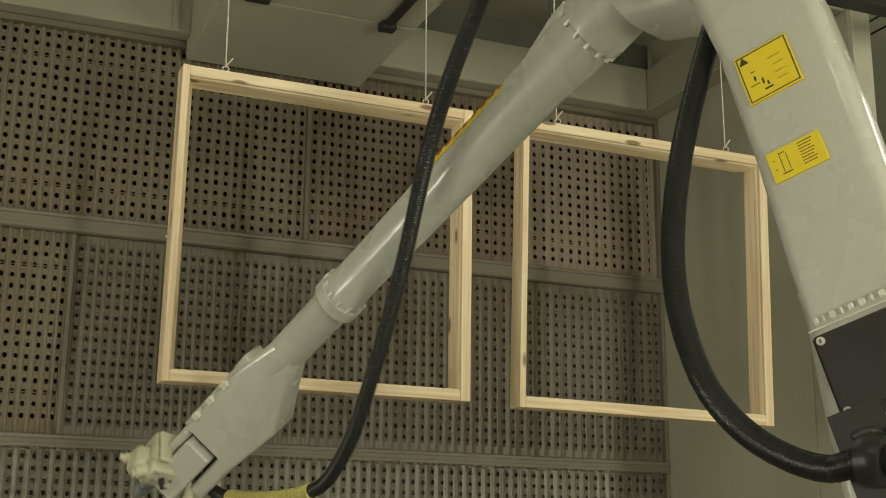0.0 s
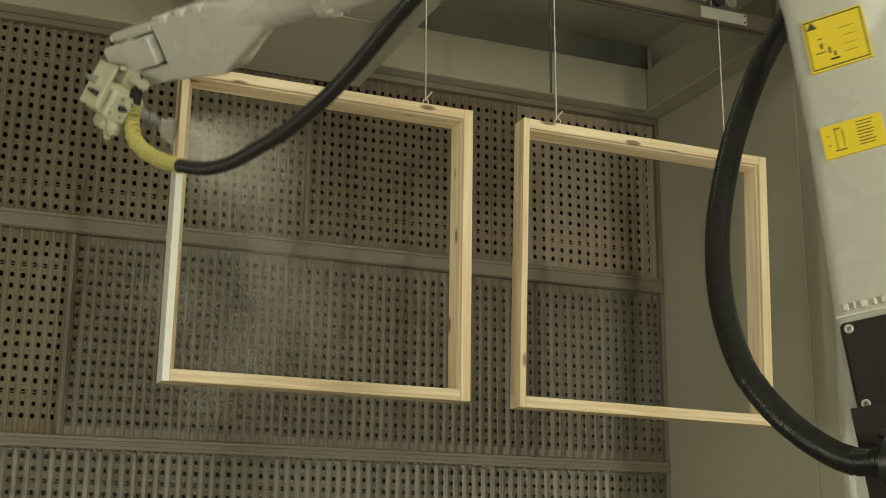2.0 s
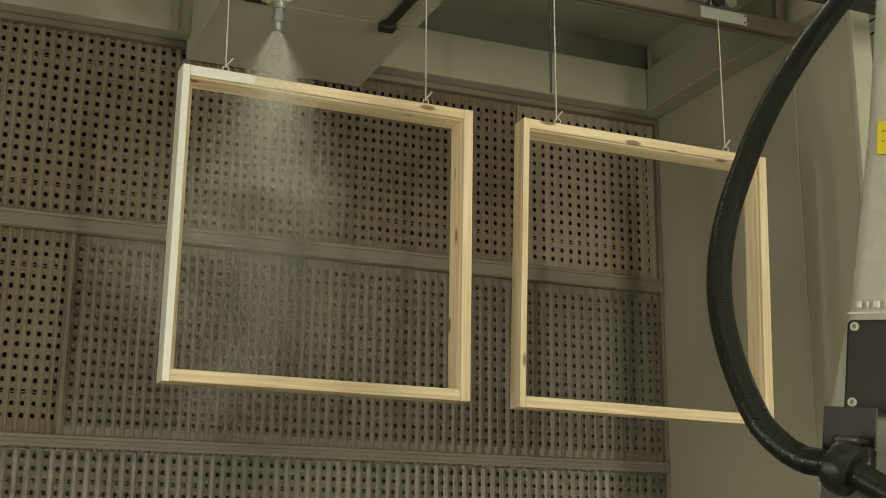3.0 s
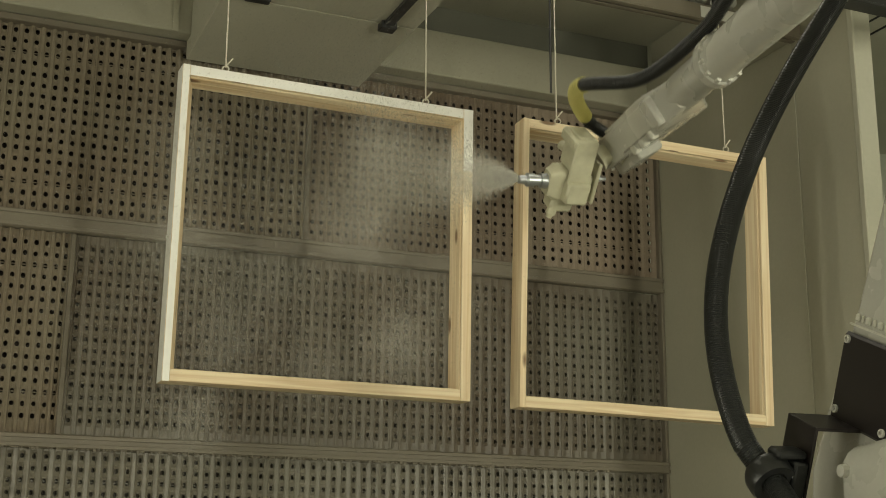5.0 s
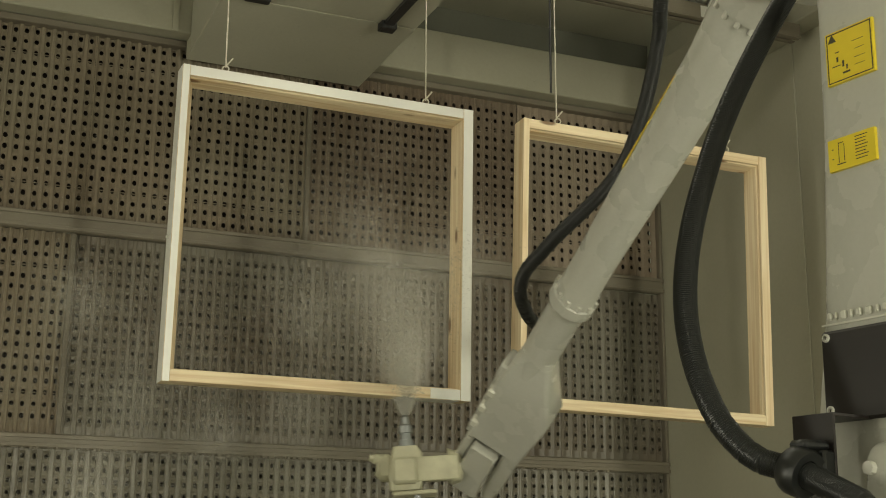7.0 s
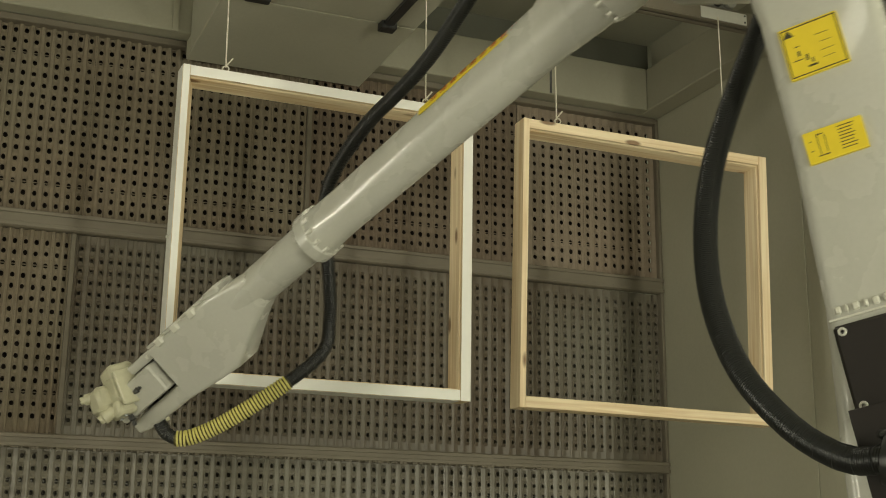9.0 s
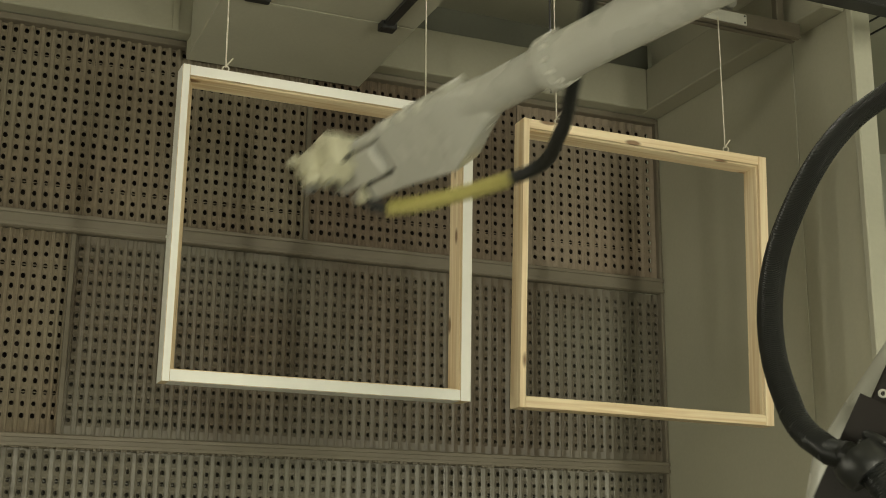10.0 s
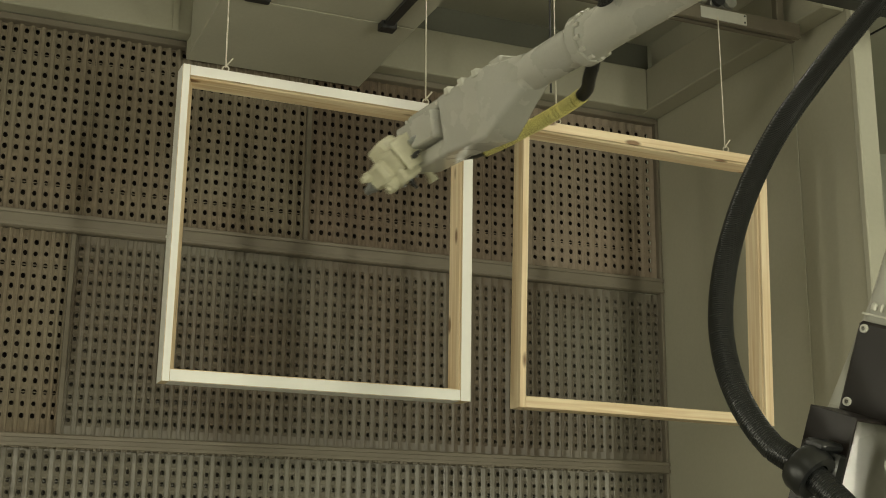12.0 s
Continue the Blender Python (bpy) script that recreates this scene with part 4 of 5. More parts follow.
gun(7.7, (0.402, 0.000, 1.828), (0, 0.1, 1))
gun(8.2, (0.096, 0.000, 1.875), (0, 0.1, 1))
gun(8.8, (-0.170, 0.038, 2.053), (-0.15, 0.95, -0.2))
gun(9.1, (-0.122, -0.105, 2.067), (-0.15, 0.95, -0.2))
gun(9.4, (-0.141, -0.261, 2.044), (-0.15, 0.95, -0.2))
gun(9.6, (-0.077, -0.242, 2.140), (-0.15, 0.95, -0.2))
gun(9.8, (0.141, -0.419, 2.447), (-0.15, 0.95, -0.2))
gun(10.0, (0.439, -0.494, 2.829), (-0.15, 0.95, -0.2))
gun(10.2, (0.644, -0.652, 3.107), (-0.15, 0.95, -0.2))
gun(10.5, (0.613, -0.678, 3.060), (-0.15, 0.95, -0.2))
gun(10.7, (0.580, -0.584, 3.045), (-0.15, 0.95, -0.2))
gun(11.0, (0.443, -0.476, 2.985), (-0.15, 0.95, -0.2))
gun(11.3, (0.349, -0.448, 3.012), (-0.15, 0.95, -0.2))
gun(11.6, (0.448, -0.346, 2.842), (-0.2, 0.9, -0.3))
gun(12.0, (0.751, -0.264, 2.941), (-0.2, 0.9, -0.3))
bend(LOOP, 0.0, (0.775, -2.865, 1.659), (0.695, -2.748, 1.678), (0.661, -2.669, 1.669), (0.622, -2.598, 1.697), (0.587, -2.534, 1.747), (0.560, -2.480, 1.818), (0.549, -2.437, 1.904), (0.549, -2.400, 2.000), (0.561, -2.371, 2.103), (0.584, -2.348, 2.210), (0.615, -2.329, 2.320), (0.654, -2.313, 2.434), (0.697, -2.301, 2.551), (0.743, -2.291, 2.671), (0.790, -2.282, 2.795), (0.838, -2.275, 2.923))
bend(LOOP, 0.6, (0.795, -2.893, 1.646), (0.704, -2.786, 1.676), (0.674, -2.707, 1.673), (0.639, -2.637, 1.704), (0.609, -2.573, 1.756), (0.586, -2.518, 1.826), (0.578, -2.473, 1.912), (0.581, -2.435, 2.007), (0.596, -2.405, 2.109), (0.623, -2.380, 2.216), (0.659, -2.361, 2.326), (0.704, -2.346, 2.438), (0.753, -2.333, 2.554), (0.806, -2.323, 2.672), (0.862, -2.315, 2.794), (0.920, -2.308, 2.920))
bend(LOOP, 1.0, (0.795, -2.893, 1.636), (0.704, -2.789, 1.674), (0.673, -2.713, 1.680), (0.642, -2.645, 1.718), (0.617, -2.584, 1.775), (0.598, -2.531, 1.847), (0.591, -2.486, 1.932), (0.595, -2.449, 2.026), (0.612, -2.418, 2.127), (0.644, -2.395, 2.232), (0.686, -2.377, 2.340), (0.734, -2.363, 2.451), (0.788, -2.351, 2.564), (0.850, -2.343, 2.678), (0.918, -2.338, 2.793), (0.989, -2.335, 2.912))
bend(LOOP, 1.5, (0.798, -2.896, 1.628), (0.705, -2.795, 1.672), (0.675, -2.718, 1.677), (0.644, -2.650, 1.715), (0.619, -2.589, 1.772), (0.602, -2.537, 1.846), (0.598, -2.493, 1.933), (0.606, -2.457, 2.028), (0.626, -2.428, 2.130), (0.658, -2.405, 2.236), (0.700, -2.387, 2.345), (0.751, -2.373, 2.456), (0.810, -2.363, 2.568), (0.882, -2.358, 2.679), (0.958, -2.355, 2.791), (1.036, -2.354, 2.908))
bend(LOOP, 2.5, (0.783, -2.876, 1.619), (0.696, -2.773, 1.671), (0.665, -2.700, 1.685), (0.636, -2.635, 1.729), (0.614, -2.579, 1.791), (0.598, -2.527, 1.864), (0.597, -2.487, 1.952), (0.608, -2.454, 2.048), (0.635, -2.428, 2.149), (0.673, -2.408, 2.253), (0.721, -2.393, 2.359), (0.777, -2.381, 2.466), (0.840, -2.373, 2.574), (0.912, -2.369, 2.683), (0.987, -2.367, 2.794), (1.064, -2.366, 2.908))
bend(LOOP, 3.0, (0.740, -2.800, 1.594), (0.676, -2.696, 1.668), (0.640, -2.627, 1.690), (0.611, -2.570, 1.744), (0.601, -2.527, 1.820), (0.599, -2.490, 1.904), (0.606, -2.459, 1.995), (0.628, -2.435, 2.092), (0.664, -2.418, 2.191), (0.713, -2.406, 2.291), (0.767, -2.397, 2.392), (0.830, -2.392, 2.493), (0.902, -2.390, 2.594), (0.982, -2.391, 2.693), (1.066, -2.395, 2.794), (1.152, -2.400, 2.897))
bend(LOOP, 3.2, (0.724, -2.759, 1.586), (0.671, -2.654, 1.668), (0.637, -2.593, 1.706), (0.613, -2.543, 1.766), (0.607, -2.505, 1.844), (0.606, -2.472, 1.929), (0.616, -2.444, 2.019), (0.640, -2.423, 2.114), (0.677, -2.409, 2.211), (0.725, -2.399, 2.308), (0.778, -2.392, 2.407), (0.840, -2.388, 2.505), (0.910, -2.387, 2.603), (0.988, -2.390, 2.699), (1.069, -2.394, 2.797), (1.152, -2.400, 2.897))
bend(LOOP, 4.8, (0.716, -2.539, 1.562), (0.713, -2.443, 1.669), (0.685, -2.409, 1.734), (0.671, -2.384, 1.812), (0.667, -2.365, 1.895), (0.672, -2.350, 1.982), (0.687, -2.341, 2.072), (0.712, -2.337, 2.163), (0.746, -2.335, 2.255), (0.786, -2.337, 2.347), (0.833, -2.342, 2.439), (0.886, -2.349, 2.531), (0.942, -2.357, 2.623), (1.000, -2.367, 2.716), (1.060, -2.378, 2.811), (1.121, -2.390, 2.909))
bend(LOOP, 5.0, (0.717, -2.536, 1.562), (0.714, -2.440, 1.669), (0.686, -2.406, 1.735), (0.673, -2.382, 1.812), (0.668, -2.363, 1.896), (0.673, -2.348, 1.983), (0.688, -2.339, 2.073), (0.713, -2.335, 2.164), (0.747, -2.334, 2.256), (0.787, -2.336, 2.348), (0.834, -2.341, 2.440), (0.886, -2.348, 2.531), (0.942, -2.357, 2.623), (1.001, -2.367, 2.716), (1.060, -2.378, 2.812), (1.121, -2.390, 2.909))
bend(LOOP, 6.0, (0.718, -2.548, 1.576), (0.720, -2.438, 1.668), (0.688, -2.402, 1.730), (0.670, -2.375, 1.805), (0.663, -2.355, 1.888), (0.667, -2.341, 1.974), (0.682, -2.332, 2.064), (0.705, -2.326, 2.155), (0.734, -2.324, 2.248), (0.769, -2.325, 2.341), (0.809, -2.328, 2.435), (0.858, -2.334, 2.527), (0.911, -2.342, 2.620), (0.964, -2.351, 2.716), (1.017, -2.360, 2.814), (1.071, -2.370, 2.914))
bend(LOOP, 6.5, (0.714, -2.578, 1.595), (0.717, -2.454, 1.668), (0.680, -2.413, 1.724), (0.655, -2.381, 1.794), (0.640, -2.355, 1.873), (0.636, -2.336, 1.958), (0.645, -2.323, 2.048), (0.664, -2.315, 2.140), (0.693, -2.312, 2.232), (0.730, -2.312, 2.325), (0.771, -2.314, 2.419), (0.813, -2.317, 2.515), (0.857, -2.321, 2.613), (0.902, -2.326, 2.713), (0.948, -2.332, 2.815), (0.994, -2.339, 2.919))
bend(LOOP, 7.0, (0.713, -2.697, 1.609), (0.682, -2.571, 1.670), (0.638, -2.509, 1.696), (0.604, -2.461, 1.753), (0.586, -2.424, 1.829), (0.580, -2.394, 1.914), (0.586, -2.371, 2.005), (0.605, -2.354, 2.100), (0.634, -2.343, 2.197), (0.672, -2.335, 2.296), (0.714, -2.330, 2.396), (0.764, -2.328, 2.496), (0.820, -2.329, 2.597), (0.880, -2.332, 2.699), (0.944, -2.337, 2.803), (1.009, -2.343, 2.909))
bend(LOOP, 7.2, (0.717, -2.726, 1.609), (0.677, -2.602, 1.670), (0.643, -2.547, 1.713), (0.608, -2.493, 1.764), (0.589, -2.453, 1.836), (0.578, -2.418, 1.917), (0.580, -2.390, 2.006), (0.593, -2.368, 2.100), (0.620, -2.353, 2.196), (0.658, -2.343, 2.294), (0.703, -2.336, 2.393), (0.755, -2.333, 2.492), (0.810, -2.331, 2.594), (0.865, -2.330, 2.698), (0.922, -2.331, 2.805), (0.980, -2.332, 2.915))
bend(LOOP, 8.8, (0.803, -2.903, 1.661), (0.710, -2.796, 1.679), (0.680, -2.726, 1.709), (0.647, -2.656, 1.741), (0.611, -2.585, 1.777), (0.579, -2.522, 1.833), (0.566, -2.473, 1.915), (0.562, -2.431, 2.008), (0.573, -2.398, 2.108), (0.592, -2.370, 2.214), (0.624, -2.348, 2.324), (0.661, -2.329, 2.438), (0.708, -2.315, 2.553), (0.758, -2.303, 2.672), (0.808, -2.293, 2.795), (0.859, -2.284, 2.922))
bend(LOOP, 9.0, (0.799, -2.898, 1.641), (0.707, -2.794, 1.675), (0.676, -2.717, 1.681), (0.645, -2.649, 1.717), (0.619, -2.588, 1.774), (0.598, -2.533, 1.844), (0.589, -2.487, 1.928), (0.592, -2.448, 2.022), (0.608, -2.417, 2.123), (0.635, -2.392, 2.228), (0.675, -2.373, 2.337), (0.725, -2.359, 2.447), (0.781, -2.348, 2.559), (0.839, -2.338, 2.675), (0.897, -2.330, 2.795), (0.956, -2.324, 2.920))
bend(LOOP, 9.5, (0.819, -2.919, 1.624), (0.719, -2.828, 1.672), (0.692, -2.754, 1.690), (0.664, -2.685, 1.725), (0.642, -2.623, 1.782), (0.627, -2.569, 1.854), (0.622, -2.523, 1.938), (0.632, -2.485, 2.033), (0.657, -2.456, 2.134), (0.696, -2.433, 2.239), (0.744, -2.415, 2.346), (0.801, -2.401, 2.455), (0.866, -2.392, 2.565), (0.935, -2.384, 2.678), (1.004, -2.377, 2.795), (1.074, -2.372, 2.915))
bend(LOOP, 9.8, (0.773, -2.868, 1.575), (0.694, -2.793, 1.668), (0.682, -2.735, 1.714), (0.667, -2.676, 1.762), (0.652, -2.618, 1.816), (0.647, -2.570, 1.886), (0.659, -2.531, 1.968), (0.684, -2.500, 2.056), (0.724, -2.476, 2.146), (0.781, -2.458, 2.236), (0.845, -2.444, 2.326), (0.915, -2.432, 2.418), (0.990, -2.423, 2.509), (1.069, -2.416, 2.604), (1.149, -2.411, 2.701), (1.230, -2.407, 2.801))
bend(LOOP, 10.0, (0.733, -2.809, 1.557), (0.674, -2.745, 1.670), (0.656, -2.683, 1.700), (0.644, -2.627, 1.745), (0.648, -2.584, 1.810), (0.659, -2.545, 1.882), (0.680, -2.512, 1.959), (0.711, -2.484, 2.040), (0.752, -2.461, 2.123), (0.804, -2.443, 2.206), (0.863, -2.427, 2.289), (0.931, -2.415, 2.371), (1.011, -2.407, 2.448), (1.104, -2.402, 2.516), (1.203, -2.398, 2.581), (1.305, -2.396, 2.647))
bend(LOOP, 10.5, (0.698, -2.734, 1.547), (0.658, -2.686, 1.676), (0.643, -2.631, 1.716), (0.638, -2.585, 1.772), (0.643, -2.546, 1.837), (0.658, -2.513, 1.909), (0.683, -2.485, 1.984), (0.718, -2.462, 2.062), (0.762, -2.443, 2.141), (0.816, -2.428, 2.220), (0.877, -2.416, 2.297), (0.947, -2.407, 2.373), (1.027, -2.401, 2.443), (1.115, -2.396, 2.509), (1.206, -2.394, 2.575), (1.299, -2.392, 2.643))
bend(LOOP, 11.0, (0.707, -2.756, 1.549), (0.662, -2.702, 1.674), (0.645, -2.645, 1.711), (0.638, -2.597, 1.766), (0.641, -2.556, 1.832), (0.654, -2.521, 1.905), (0.679, -2.492, 1.982), (0.714, -2.469, 2.062), (0.758, -2.449, 2.143), (0.811, -2.433, 2.224), (0.872, -2.421, 2.304), (0.941, -2.411, 2.383), (1.020, -2.405, 2.458), (1.109, -2.401, 2.527), (1.201, -2.398, 2.596), (1.296, -2.397, 2.666))
bend(LOOP, 11.5, (0.706, -2.727, 1.554), (0.661, -2.657, 1.671), (0.639, -2.602, 1.717), (0.627, -2.558, 1.779), (0.622, -2.518, 1.851), (0.631, -2.487, 1.931), (0.653, -2.462, 2.016), (0.688, -2.444, 2.103), (0.734, -2.430, 2.190), (0.789, -2.420, 2.278), (0.852, -2.413, 2.365), (0.923, -2.409, 2.450), (1.004, -2.409, 2.530), (1.093, -2.410, 2.608), (1.185, -2.413, 2.686), (1.280, -2.418, 2.766))
bend(LOOP, 12.0, (0.709, -2.706, 1.568), (0.667, -2.612, 1.668), (0.634, -2.557, 1.716), (0.613, -2.513, 1.783), (0.604, -2.478, 1.863), (0.611, -2.451, 1.952), (0.634, -2.432, 2.045), (0.669, -2.419, 2.139), (0.714, -2.411, 2.235), (0.769, -2.406, 2.330), (0.833, -2.405, 2.424), (0.906, -2.407, 2.516), (0.983, -2.411, 2.608), (1.064, -2.417, 2.702), (1.147, -2.424, 2.797), (1.232, -2.433, 2.896))
bend(FEED, 0.0, (0.104, 0.031, 1.852), (0.233, -0.044, 1.726), (0.413, -0.424, 1.728), (0.465, -0.634, 1.846), (0.475, -0.854, 2.067), (0.473, -1.083, 2.336), (0.462, -1.318, 2.645), (0.448, -1.509, 2.793), (0.445, -1.700, 2.925), (0.419, -1.858, 2.974))
bend(FEED, 0.3, (0.017, 0.045, 1.981), (0.097, 0.000, 1.816), (0.314, -0.359, 1.801), (0.351, -0.603, 1.935), (0.365, -0.878, 2.218), (0.399, -1.164, 2.505), (0.411, -1.431, 2.762), (0.421, -1.674, 2.932), (0.386, -1.861, 2.966))
bend(FEED, 0.5, (-0.089, 0.008, 2.238), (-0.149, 0.038, 2.020), (-0.022, -0.113, 1.992), (0.102, -0.271, 1.981), (0.148, -0.358, 2.021), (0.221, -0.536, 2.089), (0.292, -0.699, 2.223), (0.336, -0.928, 2.370), (0.377, -1.141, 2.514), (0.400, -1.294, 2.643), (0.396, -1.403, 2.735), (0.401, -1.523, 2.850), (0.427, -1.609, 2.961), (0.417, -1.661, 2.937), (0.381, -1.888, 2.952))
bend(FEED, 0.6, (-0.142, -0.010, 2.367), (-0.180, 0.022, 2.104), (-0.026, -0.367, 2.065), (0.064, -0.665, 2.195), (0.183, -1.019, 2.483), (0.302, -1.358, 2.721), (0.386, -1.674, 2.925), (0.369, -1.897, 2.945))
bend(FEED, 1.0, (-0.146, -0.018, 2.648), (-0.177, -0.003, 2.380), (-0.054, -0.170, 2.326), (0.089, -0.376, 2.276), (0.182, -0.510, 2.299), (0.254, -0.690, 2.378), (0.321, -0.859, 2.486), (0.369, -1.064, 2.609), (0.396, -1.260, 2.703), (0.417, -1.388, 2.792), (0.422, -1.511, 2.883), (0.428, -1.606, 2.962), (0.411, -1.661, 2.936), (0.385, -1.896, 2.949))
bend(FEED, 1.2, (-0.155, -0.025, 2.807), (-0.161, 0.003, 2.509), (0.050, -0.343, 2.402), (0.174, -0.660, 2.469), (0.281, -1.004, 2.663), (0.341, -1.316, 2.812), (0.384, -1.618, 2.949), (0.369, -1.865, 2.975))
bend(FEED, 1.5, (-0.154, -0.111, 2.961), (-0.186, -0.073, 2.668), (-0.081, -0.224, 2.598), (0.022, -0.381, 2.549), (0.089, -0.509, 2.554), (0.147, -0.724, 2.605), (0.219, -0.883, 2.711), (0.275, -1.077, 2.787), (0.321, -1.273, 2.867), (0.351, -1.407, 2.935), (0.403, -1.475, 3.015), (0.331, -1.667, 2.918), (0.328, -1.923, 2.954))
bend(FEED, 1.8, (-0.143, -0.045, 3.212), (-0.158, -0.007, 2.892), (0.039, -0.332, 2.712), (0.192, -0.712, 2.713), (0.316, -1.116, 2.841), (0.404, -1.513, 2.998), (0.387, -1.826, 3.013))
bend(FEED, 2.1, (-0.186, -0.196, 3.341), (-0.188, -0.163, 3.015), (-0.018, -0.495, 2.822), (0.098, -0.852, 2.811), (0.198, -1.219, 2.860), (0.266, -1.581, 2.942), (0.289, -1.909, 2.967))
bend(FEED, 2.3, (-0.181, -0.208, 3.505), (-0.210, -0.179, 3.242), (-0.039, -0.490, 3.017), (0.076, -0.833, 2.944), (0.212, -1.207, 2.954), (0.289, -1.554, 2.958), (0.354, -1.899, 2.971))
bend(FEED, 2.5, (-0.140, -0.228, 3.693), (-0.201, -0.198, 3.472), (-0.140, -0.560, 3.269), (-0.039, -0.870, 3.172), (-0.018, -1.148, 3.084), (0.126, -1.489, 3.037), (0.296, -1.858, 3.055))
bend(FEED, 3.2, (0.542, -0.422, 3.907), (0.394, -0.359, 3.698), (0.426, -0.773, 3.634), (0.462, -1.203, 3.500), (0.481, -1.618, 3.338), (0.486, -2.035, 3.204))
bend(FEED, 4.2, (1.162, -0.565, 3.575), (1.196, -0.563, 3.515), (0.974, -0.910, 3.431), (0.976, -1.188, 3.367), (1.007, -1.485, 3.328), (1.014, -1.777, 3.309))
bend(FEED, 4.8, (1.559, -0.553, 3.166), (1.433, -0.520, 3.240), (1.177, -0.853, 3.239), (1.216, -1.093, 3.172), (1.234, -1.341, 3.163), (1.193, -1.558, 3.131), (1.161, -1.798, 3.174))
bend(FEED, 5.1, (1.571, -0.533, 2.992), (1.436, -0.501, 3.084), (1.206, -0.851, 3.054), (1.303, -1.116, 3.017), (1.345, -1.386, 3.079), (1.308, -1.618, 3.127), (1.230, -1.833, 3.172))
bend(FEED, 5.5, (1.594, -0.476, 2.747), (1.462, -0.449, 2.852), (1.202, -0.775, 2.900), (1.284, -0.998, 2.899), (1.354, -1.235, 2.967), (1.359, -1.451, 3.058), (1.305, -1.633, 3.120), (1.230, -1.808, 3.184))
bend(FEED, 5.7, (1.580, -0.500, 2.627), (1.447, -0.467, 2.710), (1.207, -0.812, 2.711), (1.310, -1.089, 2.736), (1.373, -1.393, 2.915), (1.339, -1.660, 3.115), (1.226, -1.849, 3.147))
bend(FEED, 6.0, (1.690, -0.322, 2.425), (1.543, -0.297, 2.561), (1.289, -0.627, 2.616), (1.369, -0.847, 2.665), (1.459, -1.106, 2.844), (1.475, -1.359, 3.113), (1.404, -1.523, 3.187), (1.326, -1.684, 3.264))
bend(FEED, 6.3, (1.741, -0.191, 2.203), (1.649, -0.180, 2.303), (1.417, -0.465, 2.507), (1.424, -0.666, 2.570), (1.536, -0.941, 2.741), (1.552, -1.207, 3.024), (1.479, -1.418, 3.246), (1.385, -1.581, 3.325))
bend(FEED, 6.5, (1.596, -0.179, 2.024), (1.581, -0.242, 2.093), (1.462, -0.490, 2.182), (1.396, -0.648, 2.276), (1.323, -0.707, 2.379), (1.342, -0.757, 2.419), (1.386, -0.918, 2.580), (1.433, -1.079, 2.738), (1.439, -1.204, 2.879), (1.424, -1.294, 2.992), (1.400, -1.377, 3.102), (1.360, -1.452, 3.209), (1.260, -1.582, 3.298))
bend(FEED, 6.9, (1.258, -0.086, 1.887), (1.404, -0.247, 2.254), (1.165, -0.579, 2.349), (1.104, -0.700, 2.460), (1.136, -0.858, 2.561), (1.264, -1.094, 2.805), (1.258, -1.295, 3.123), (1.201, -1.408, 3.197), (1.138, -1.526, 3.300))
bend(FEED, 7.2, (0.993, -0.113, 1.912), (1.254, -0.333, 2.315), (1.004, -0.664, 2.379), (0.952, -0.772, 2.449), (0.970, -0.905, 2.509), (1.105, -1.118, 2.679), (1.138, -1.300, 2.888), (1.106, -1.468, 3.153), (1.059, -1.586, 3.254))
bend(FEED, 8.0, (0.350, -0.041, 1.886), (0.329, -0.033, 1.886), (0.522, -0.394, 1.979), (0.572, -0.579, 2.148), (0.574, -0.770, 2.412), (0.667, -1.004, 2.697), (0.753, -1.231, 2.964), (0.781, -1.403, 3.118), (0.782, -1.543, 3.198))
bend(FEED, 8.8, (-0.100, 0.004, 2.071), (0.052, -0.018, 1.918), (0.429, -0.169, 2.182), (0.495, -0.142, 2.357), (0.442, -0.220, 2.526), (0.357, -0.406, 2.740), (0.418, -0.709, 2.862), (0.510, -1.077, 3.017), (0.524, -1.310, 3.109), (0.519, -1.460, 3.147))
bend(FEED, 9.1, (-0.063, -0.138, 2.099), (0.073, -0.145, 1.914), (0.481, -0.313, 2.170), (0.558, -0.285, 2.329), (0.529, -0.375, 2.511), (0.454, -0.562, 2.717), (0.444, -0.836, 2.848), (0.516, -1.179, 2.944), (0.566, -1.433, 3.064), (0.566, -1.583, 3.100))
bend(FEED, 9.5, (-0.039, -0.290, 2.123), (0.081, -0.285, 1.921), (0.503, -0.463, 2.160), (0.591, -0.431, 2.287), (0.573, -0.498, 2.470), (0.489, -0.658, 2.774), (0.489, -0.867, 2.864), (0.568, -1.144, 2.911), (0.589, -1.423, 2.968), (0.594, -1.578, 3.007), (0.589, -1.708, 3.047))
bend(FEED, 9.6, (-0.001, -0.282, 2.169), (0.123, -0.288, 2.001), (0.542, -0.468, 2.208), (0.660, -0.453, 2.356), (0.623, -0.559, 2.611), (0.541, -0.746, 2.827), (0.543, -1.012, 2.913), (0.577, -1.323, 2.951), (0.611, -1.556, 3.019), (0.608, -1.704, 3.053))
bend(FEED, 9.8, (0.231, -0.469, 2.490), (0.320, -0.456, 2.307), (0.758, -0.683, 2.478), (0.884, -0.680, 2.631), (0.833, -0.810, 2.809), (0.735, -1.051, 2.968), (0.714, -1.377, 3.007), (0.743, -1.668, 2.996), (0.725, -1.828, 2.987))
bend(FEED, 10.0, (0.549, -0.546, 2.853), (0.612, -0.528, 2.690), (1.035, -0.779, 2.797), (1.027, -1.039, 2.849), (0.949, -1.276, 2.925), (0.865, -1.524, 3.050), (0.776, -1.742, 3.070))
